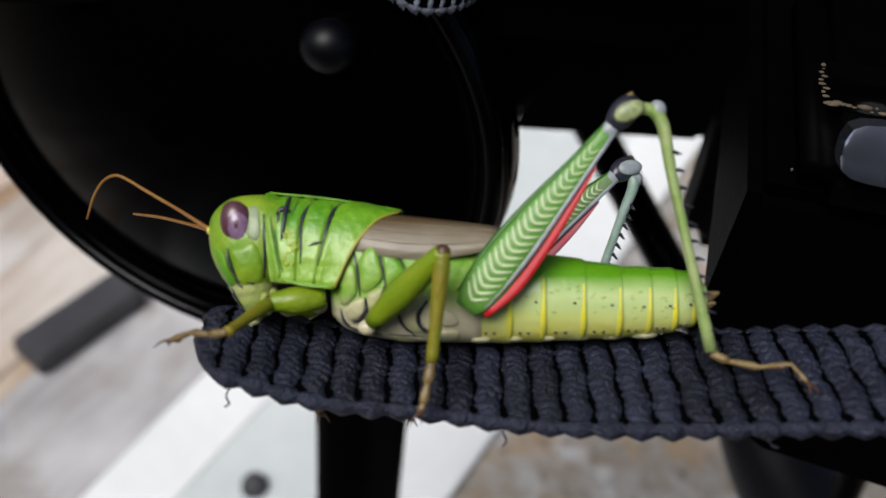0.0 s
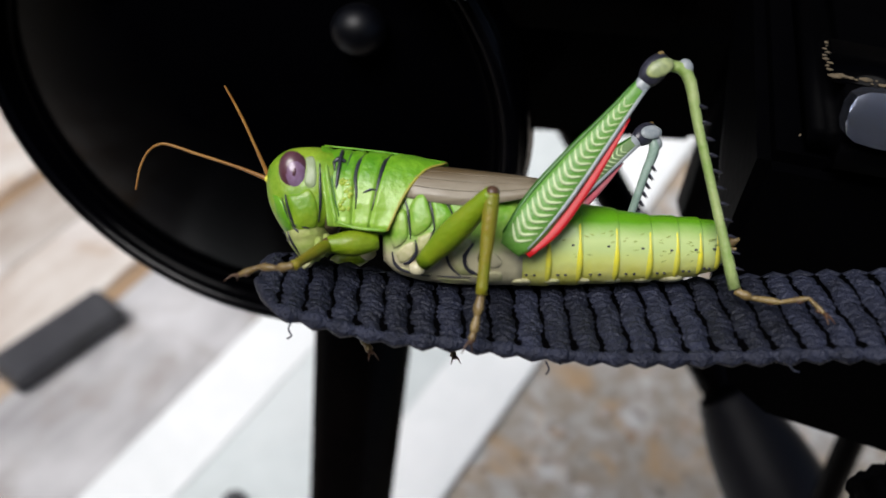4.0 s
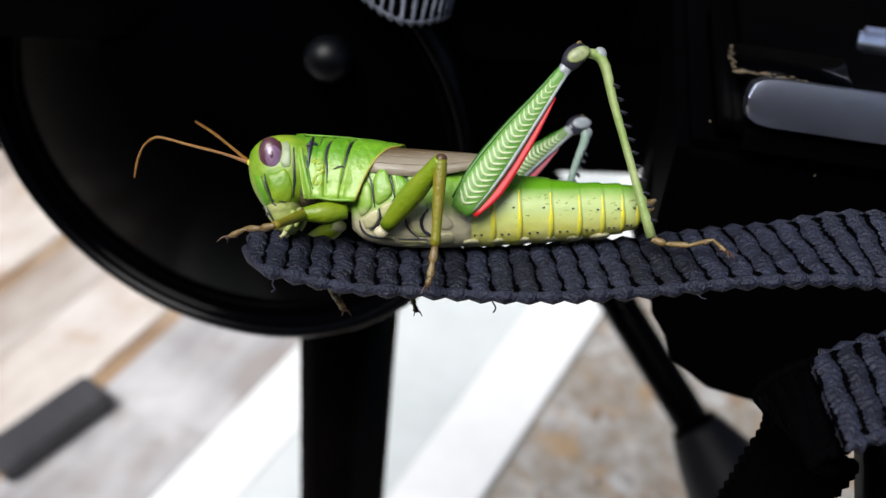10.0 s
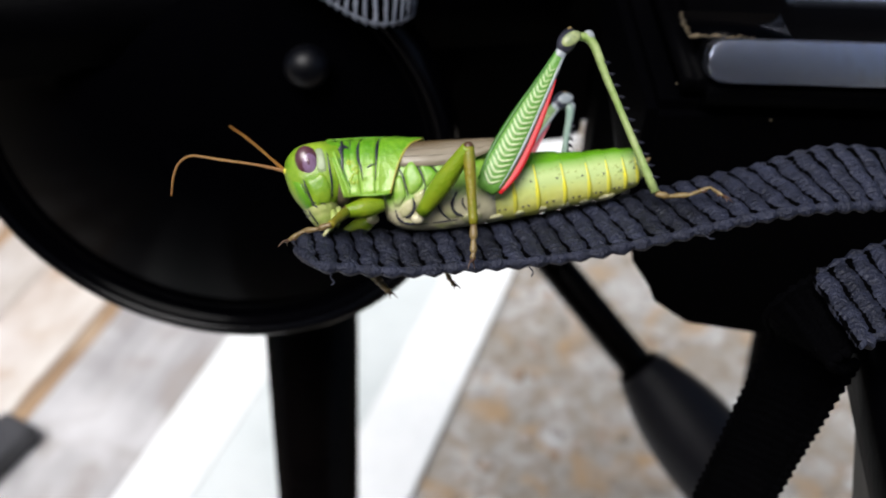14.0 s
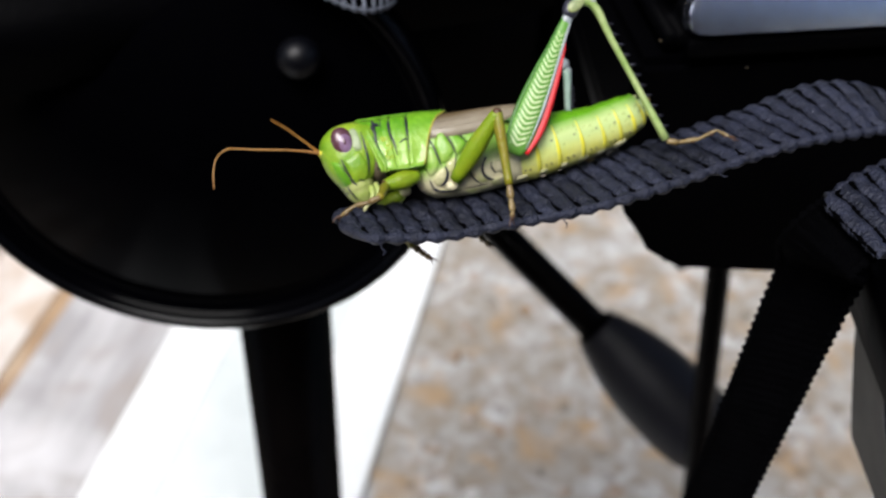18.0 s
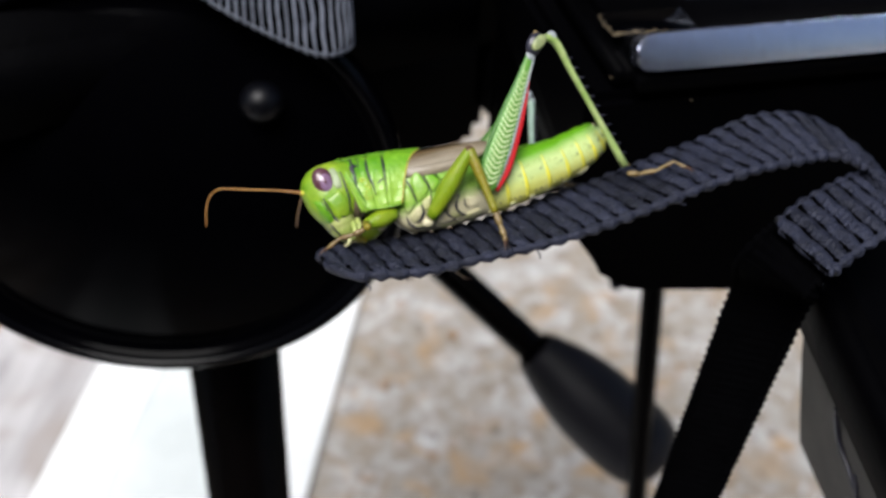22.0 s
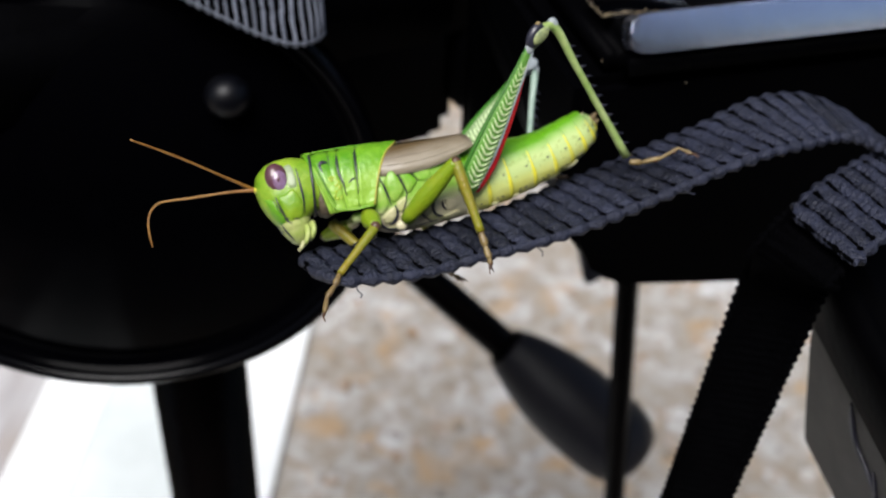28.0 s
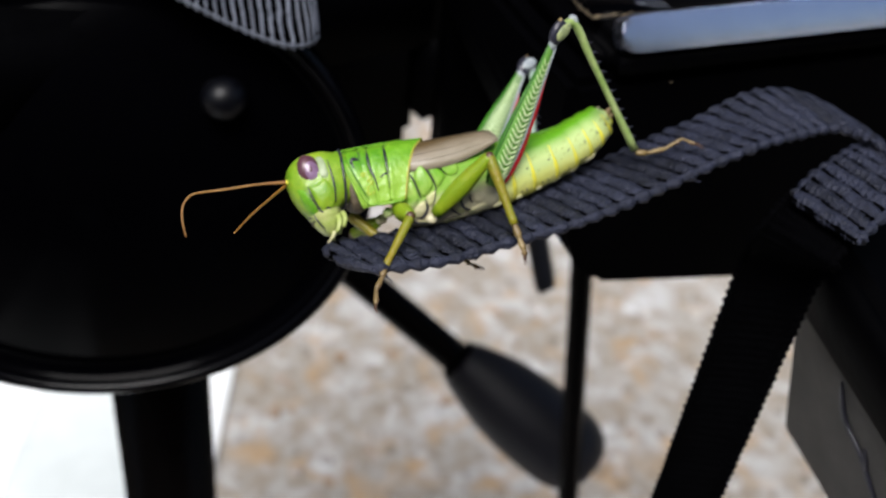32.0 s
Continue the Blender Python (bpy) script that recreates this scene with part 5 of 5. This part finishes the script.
def motions():
    """All that moves besides the camera: millimetres and degrees in the insect's own space."""
    BODY_ROWS = [
        (0, 0.00, 0.00, 0.00, 0.0, -0.0, 0.0),
        (19, 0.00, 0.00, 0.00, 0.0, -0.0, 0.0),
        (21, -0.01, 0.31, 0.20, 4.3, -0.3, -3.9),
        (22.5, -0.05, -0.33, 0.17, 4.7, 0.1, -0.9),
        (23, -0.37, 0.13, 0.05, 2.6, -1.0, -3.0),
        (23.5, -0.28, 0.06, 0.11, 4.4, -0.6, -3.9),
        (25.5, -1.05, 0.13, 0.31, 7.7, 0.2, -5.0),
        (28, -1.19, -0.00, 0.28, 10.2, 2.5, -5.2),
        (30, -0.68, -0.50, -0.28, 10.1, 1.7, -3.4),
        (32, -0.45, 0.05, -0.34, 9.0, 2.3, -7.1),
    ]
    HEAD_ROWS = [
        (0, 0.00, 0.00, 0.00, 0.0, -0.0, 0.0),
        (19, -0.46, -0.14, -0.71, 3.3, 3.4, -0.9),
        (21, -0.46, -0.14, -0.71, 3.3, 3.4, -0.9),
        (22.5, -0.25, -0.07, -0.09, -4.4, 1.7, -0.1),
        (23, -0.24, 0.23, -0.20, -5.2, 3.3, 1.6),
        (23.5, -0.24, 0.43, 0.19, -6.3, 1.6, 2.6),
        (25.5, -1.66, -1.45, -1.34, -5.8, 8.7, -7.6),
        (28, -1.47, -0.96, -0.65, -7.6, 5.0, -4.8),
        (30, -1.48, -1.31, 0.44, -8.5, -0.4, -6.7),
        (32, -1.53, -0.81, -0.51, -11.8, 6.7, -4.0),
    ]
    NEAR_THIGH_ROWS = [
        (0, 0.00, 0.00, 0.00, 0.0, -0.0, 0.0),
        (19, 0.00, 0.00, 0.00, 0.0, -0.0, 0.0),
        (21, -0.35, -0.85, 0.36, 10.5, -2.8, 4.5),
        (22.5, -0.61, -1.01, 0.31, 10.6, -4.7, 8.4),
        (23, -0.59, -1.44, 0.48, 15.7, -4.4, 10.3),
        (23.5, -0.65, -1.57, 0.49, 16.8, -5.2, 11.3),
        (25.5, -0.72, -2.12, 0.57, 21.8, -6.3, 15.6),
        (28, -0.73, -2.16, 0.57, 23.7, -7.3, 12.4),
        (30, -0.89, -1.92, 0.45, 19.5, -8.3, 14.0),
        (32, -0.81, -2.39, 0.56, 26.3, -8.9, 12.4),
    ]
    NEAR_SHIN_ROWS = [
        (0, 0.00, 0.00, 0.00, 0.0, -0.0, 0.0),
        (19, 0.00, 0.00, 0.00, 0.0, -0.0, 0.0),
        (21, -0.33, -2.15, -0.16, 4.6, -3.0, 6.9),
        (22.5, -0.37, -1.20, -0.04, 2.7, -3.2, 3.5),
        (23, -0.22, -1.85, -0.14, 5.9, -3.1, 5.6),
        (23.5, -0.34, -2.24, -0.13, 6.2, -3.4, 7.3),
        (25.5, 0.29, -2.97, -0.91, 6.0, -6.5, 9.8),
        (28, 0.54, -3.93, -1.44, 8.1, -10.6, 12.2),
        (30, 0.02, -2.83, -0.77, 5.6, -8.4, 9.4),
        (32, 0.08, -4.42, -1.17, 11.7, -10.6, 14.4),
    ]
    FAR_THIGH_ROWS = [
        (0, 0.00, 0.00, 0.00, 0.0, -0.0, 0.0),
        (19, 0.00, 0.00, 0.00, 0.0, -0.0, 0.0),
        (21, 0.14, 0.10, 0.32, -3.0, 2.2, 0.6),
        (22.5, -0.09, 0.21, 0.28, -3.4, 0.5, -1.4),
        (23, -0.05, 0.03, 0.00, 0.4, 0.7, -0.9),
        (23.5, -0.06, 0.11, 0.13, -0.9, 1.3, -1.6),
        (25.5, -0.68, 0.44, -0.04, 1.7, 2.0, -10.1),
        (28, -0.93, 0.62, -0.09, 1.4, 0.4, -12.9),
        (30, -0.75, 0.47, -0.09, -0.4, -2.7, -8.7),
        (32, -0.56, 0.26, -0.21, 1.3, -2.5, -6.1),
    ]
    FAR_SHIN_ROWS = [
        (0, 0.00, 0.00, 0.00, 0.0, -0.0, 0.0),
        (19, 0.00, 0.00, 0.00, 0.0, -0.0, 0.0),
        (21, 0.14, 0.00, 0.92, -2.5, 4.6, 1.3),
        (22.5, -0.02, 0.44, 0.43, -1.4, 1.8, -1.2),
        (23, 0.13, -0.04, 0.50, 2.0, 3.0, 0.5),
        (23.5, -0.02, 0.12, 0.55, 1.9, 4.6, -0.1),
        (25.5, 0.17, -0.11, -1.12, 11.6, 3.9, -3.3),
        (28, 0.25, -0.06, -1.90, 14.0, 1.4, -4.3),
        (30, -0.09, 0.24, -1.63, 9.6, -1.3, -3.4),
        (32, -0.21, -0.13, -1.09, 10.1, 1.1, -0.5),
    ]
    MID_THIGH_ROWS = [
        (0, 0.00, 0.00, 0.00, 0.0, -0.0, 0.0),
        (19, 0.00, 0.00, 0.00, 0.0, -0.0, 0.0),
        (21, -0.14, 0.80, -0.26, -5.3, 1.0, 5.1),
        (22.5, -0.25, 1.21, -0.42, -9.9, 0.6, 6.1),
        (23, -0.20, 1.04, -0.36, -6.4, 1.6, 7.1),
        (23.5, -0.25, 1.24, -0.45, -8.1, 1.9, 8.1),
        (25.5, 0.30, 0.35, -0.47, -1.2, 5.4, 3.0),
        (28, 0.33, 0.05, -0.36, 0.2, 4.6, 0.7),
        (30, 0.40, -0.06, -0.40, -0.1, 5.0, -0.8),
        (32, 0.41, 0.18, -0.52, 1.8, 7.1, 3.9),
    ]
    MID_SHIN_ROWS = [
        (0, 0.00, 0.00, 0.00, 0.0, -0.0, 0.0),
        (19, 0.00, 0.00, 0.00, 0.0, -0.0, 0.0),
        (21, 0.03, 0.82, 0.01, -2.8, 1.4, 3.7),
        (22.5, 0.33, 1.26, -0.26, -8.7, -14.3, 2.6),
        (23, 0.16, 1.03, -0.61, -9.0, 2.7, 3.7),
        (23.5, 0.08, 1.20, -0.84, -12.1, 6.2, 4.3),
        (25.5, 0.08, 0.27, -1.36, -9.6, -6.4, 6.1),
        (28, -0.17, -0.08, -1.63, -11.9, -7.4, 6.7),
        (30, -0.07, -0.14, -1.52, -10.7, -6.9, 4.6),
        (32, 0.02, 0.06, -1.91, -11.3, -6.5, 8.4),
    ]
    FORE_THIGH_ROWS = [
        (0, 0.00, 0.00, 0.00, 0.0, -0.0, 0.0),
        (19, 0.00, 0.00, 0.00, 0.0, -0.0, 0.0),
        (21, 0.00, 0.00, 0.00, 0.0, -0.0, 0.0),
        (22.5, 0.00, 0.00, 0.00, 0.0, -0.0, 0.0),
        (23, -4.19, 6.62, -3.76, 2.6, 27.4, 61.5),
        (23.5, -4.95, 5.35, 1.59, -9.8, -14.4, 56.2),
        (25.5, -5.35, 6.38, 0.10, -10.3, -2.3, 63.2),
        (28, -7.21, 5.78, 1.68, -19.7, -17.5, 71.9),
        (30, -8.36, 4.40, 3.09, -27.4, -34.4, 75.7),
        (32, -7.48, 6.07, 1.27, -17.4, -13.3, 75.8),
    ]
    FORE_SHIN_ROWS = [
        (0, 0.00, 0.00, 0.00, 0.0, -0.0, 0.0),
        (19, 0.00, 0.00, 0.00, 0.0, -0.0, 0.0),
        (21, -0.27, 2.08, -0.88, -11.8, 2.6, 7.6),
        (22.5, 0.01, 0.93, -0.69, -10.6, 1.8, 1.8),
        (23, -0.77, -12.52, -1.42, 30.6, 16.8, -47.2),
        (23.5, -1.38, -12.80, -3.47, 12.7, 15.6, -55.0),
        (25.5, 0.36, -11.46, -1.52, 22.9, 9.7, -41.1),
        (28, 0.55, -11.72, -1.85, 19.9, 7.6, -44.6),
        (30, 1.59, -10.35, -2.26, 12.7, 5.3, -40.5),
        (32, 1.40, -11.00, -1.55, 26.4, 7.2, -37.3),
    ]
    FORE_FOOT_ROWS = [
        (0, 0.00, 0.00, 0.00, 0.0, -0.0, 0.0),
        (19, 0.00, 0.00, 0.00, 0.0, -0.0, 0.0),
        (21, 0.04, -0.28, 0.42, -4.3, 0.6, 3.9),
        (22.5, 0.04, 0.37, 0.46, -4.7, -0.0, 0.9),
        (23, -8.38, 8.35, 1.54, -23.8, -23.5, 34.0),
        (23.5, -9.82, 8.54, -0.23, -25.2, -20.5, 37.7),
        (25.5, -11.46, 8.29, -1.32, -37.4, -24.5, 49.6),
        (28, -10.14, 8.34, -2.10, -37.6, -23.8, 46.2),
        (30, -7.42, 6.21, 0.19, -36.9, -37.0, 31.0),
        (32, -9.95, 7.86, -1.69, -38.6, -27.8, 47.3),
    ]
    FEELER_ROWS = [
        (0, -0.63, 0.77, 0.11), (0.5, -0.67, 0.73, 0.14), (1.5, -0.64, 0.73, 0.24), (2, -0.47, 0.76, 0.46), (2.5, -0.50, 0.66, 0.56), (3, -0.47, 0.70, 0.54), (3.5, -0.40, 0.72, 0.57), (4, -0.39, 0.69, 0.62), (6.5, -0.27, 0.62, 0.74), (7, -0.25, 0.64, 0.72), (7.5, -0.36, 0.66, 0.66), (8, -0.49, 0.63, 0.61), (8.5, -0.71, 0.56, 0.43), (9, -0.72, 0.66, 0.20), (10, -0.52, 0.75, 0.41), (11, -0.54, 0.77, 0.33), (12, -0.45, 0.84, 0.32), (13, -0.43, 0.76, 0.49), (14, -0.40, 0.77, 0.49), (16.5, -0.36, 0.85, 0.38), (17, -0.32, 0.87, 0.38), (19, -0.17, 0.85, 0.51), (20.5, -0.07, 0.98, 0.17), (21, -0.03, 1.00, -0.02), (21.5, 0.00, 0.98, -0.20), (22, 0.02, 0.99, -0.16), (22.5, 0.05, 0.79, -0.61), (23, -0.33, 0.86, -0.39), (23.5, -0.35, 0.50, -0.79), (24, -0.76, 0.64, -0.05), (24.5, -0.73, 0.64, 0.23), (25, -0.47, 0.83, -0.29), (25.5, -0.55, -0.06, -0.83), (27.5, -0.88, -0.47, 0.12), (28, -0.74, -0.51, 0.44), (29, -0.68, -0.44, 0.58), (30, -0.58, -0.55, 0.60), (31, -0.35, -0.66, 0.66), (32, -0.49, -0.77, -0.41),
    ]
    CURVED_ROWS = [
        (0, 0.0, 0.5, -0.3), (4, -1.4, -8.6, 7.6), (9, -1.8, -9.9, 9.4), (13, -1.8, -8.7, 13.8), (17, -10.2, -9.5, 25.6), (19, -6.3, -8.0, 22.3), (21, -4.1, -10.2, 2.0), (23.5, -3.3, 3.6, 1.0), (25.5, -8.1, -25.3, 12.0), (28, -6.5, -21.0, 24.0), (30, -12.0, -13.0, 23.6), (32, -8.0, -19.8, 22.2),
    ]

    def placed(x, y, z, rx, ry, rz):
        return pose(x / 1000, y / 1000, z / 1000, rx, ry, rz)

    # towards the end the front of the body bobs up on its standing legs: seconds, degrees
    BOB = {30.3: 0.9, 30.6: 1.8, 30.9: 2.0, 31.0: 5.2, 31.2: 5.5, 31.4: 4.0, 31.6: 3.6, 31.8: 1.8, 32: 0.0}
    tail = Vector((ABDOMEN[-1][0], YC, (ABDOMEN[-1][2] + ABDOMEN[-1][3]) / 2)) * 0.001

    def filled(rows):
        """The rows with further ones between the last two, at the times of the bob."""
        (t0, *first), (t1, *last) = rows[-2:]
        more = []
        for t in BOB:
            f = (t - t0) / (t1 - t0)
            f = f * f * (3 - 2 * f)
            more.append((t, *[p + (q - p) * f for p, q in zip(first, last)]))
        return rows[:-1] + more

    def bob(t):
        return Matrix.Translation(tail) @ Matrix.Rotation(radians(BOB.get(t, 0.0)), 4, "Y") @ Matrix.Translation(-tail)

    body = [(t, placed(*row) @ bob(t)) for t, *row in filled(BODY_ROWS)]
    walk(hopper, [(t, REST @ m) for t, m in body])
    walk(head, [(t, placed(*row)) for t, *row in filled(HEAD_ROWS)])
    # each leg: its thigh turns about the knee while shin and foot stand still
    for thigh, thigh_rows, lower, root, knee in (
            (near_thigh, NEAR_THIGH_ROWS, ((near_shin, NEAR_SHIN_ROWS),), (1.43, -2.74, -3.69), (10.60, -3.46, 7.81)),
            (far_thigh, FAR_THIGH_ROWS, ((far_shin, FAR_SHIN_ROWS),), (2.54, 4.46, -2.27), (12.76, 10.22, 5.51)),
            (mid_near, MID_THIGH_ROWS, ((mid_shin, MID_SHIN_ROWS), (mid_foot, MID_SHIN_ROWS)), (-4.37, -1.80, -4.55), (0.03, -6.12, -0.17)),
            (fore_near, FORE_THIGH_ROWS, ((fore_shin, FORE_SHIN_ROWS), (fore_foot, FORE_FOOT_ROWS)), (-7.48, -0.79, -3.11), (-10.82, -1.58, -3.32))):
        root, knee = Vector(root) * 0.001, Vector(knee) * 0.001
        old, now = {}, {}
        for t, *row in filled(thigh_rows):
            old[t] = placed(*row)
            if BOB.get(t, 0.0) > 0:
                k, r = old[t] @ knee, old[t] @ root
                swing = (r - k).rotation_difference(bob(t) @ r - k).to_matrix().to_4x4()
                now[t] = bob(t).inverted() @ Matrix.Translation(k) @ swing @ Matrix.Translation(-k) @ old[t]
            else:
                now[t] = old[t]
        walk(thigh, list(now.items()))
        for ob, rows in lower:
            if ob.parent == thigh:
                walk(ob, [(t, now[t].inverted() @ bob(t).inverted() @ old[t] @ placed(*row)) for t, *row in filled(rows)])
            else:
                walk(ob, [(t, bob(t).inverted() @ placed(*row)) for t, *row in filled(rows)])
    # far feet hold on to the strap; the far foreleg is drawn up at last
    for ob in (far_mid_foot, far_mid_shin):
        walk(ob, [(t, m.inverted()) for t, m in body])
    lift = {0: 0, 19: 0, 21: 0.8, 22.5: 2.2}
    for ob in (far_fore_foot, far_fore_shin):
        walk(ob, [(t, m.inverted() @ placed(0, 0, lift.get(t, 2.6), 0, 0, 0)) for t, m in body])
    # the hind foot stays on the strap
    walk(hind_foot, [(t, m.inverted()) for t, m in body])
    at_b, at_a = Vector(ROOT_B) * 0.001, Vector(ROOT_A) * 0.001
    walk(antenna_straight, [(t, Matrix.Translation(at_b) @ Vector((-1, 0, 0)).rotation_difference(Vector(way)).to_matrix().to_4x4()) for t, *way in FEELER_ROWS])
    walk(antenna_curved, [(t, Matrix.Translation(at_a) @ pose(0, 0, 0, *turn)) for t, *turn in CURVED_ROWS])
    # the abdomen bends up, each ring on the one before it
    joints = [Vector((s[0], YC, (s[2] + s[3]) / 2)) * 0.001 for s in ABDOMEN]
    bends = [(0, 0), (13, 0), (19, 13), (23, 16), (28, 21), (32, 22)]
    chain = {t: Matrix() for t, _ in bends}
    for i, ring in enumerate(RINGS):
        rows = []
        for t, total in bends:
            if i > 0:
                chain[t] = chain[t] @ Matrix.Translation(joints[i]) @ Matrix.Rotation(radians(-total / (len(RINGS) - 1)), 4, "Y") @ Matrix.Translation(-joints[i])
            rows.append((t, chain[t].copy()))
        walk(ring, rows)


motions()
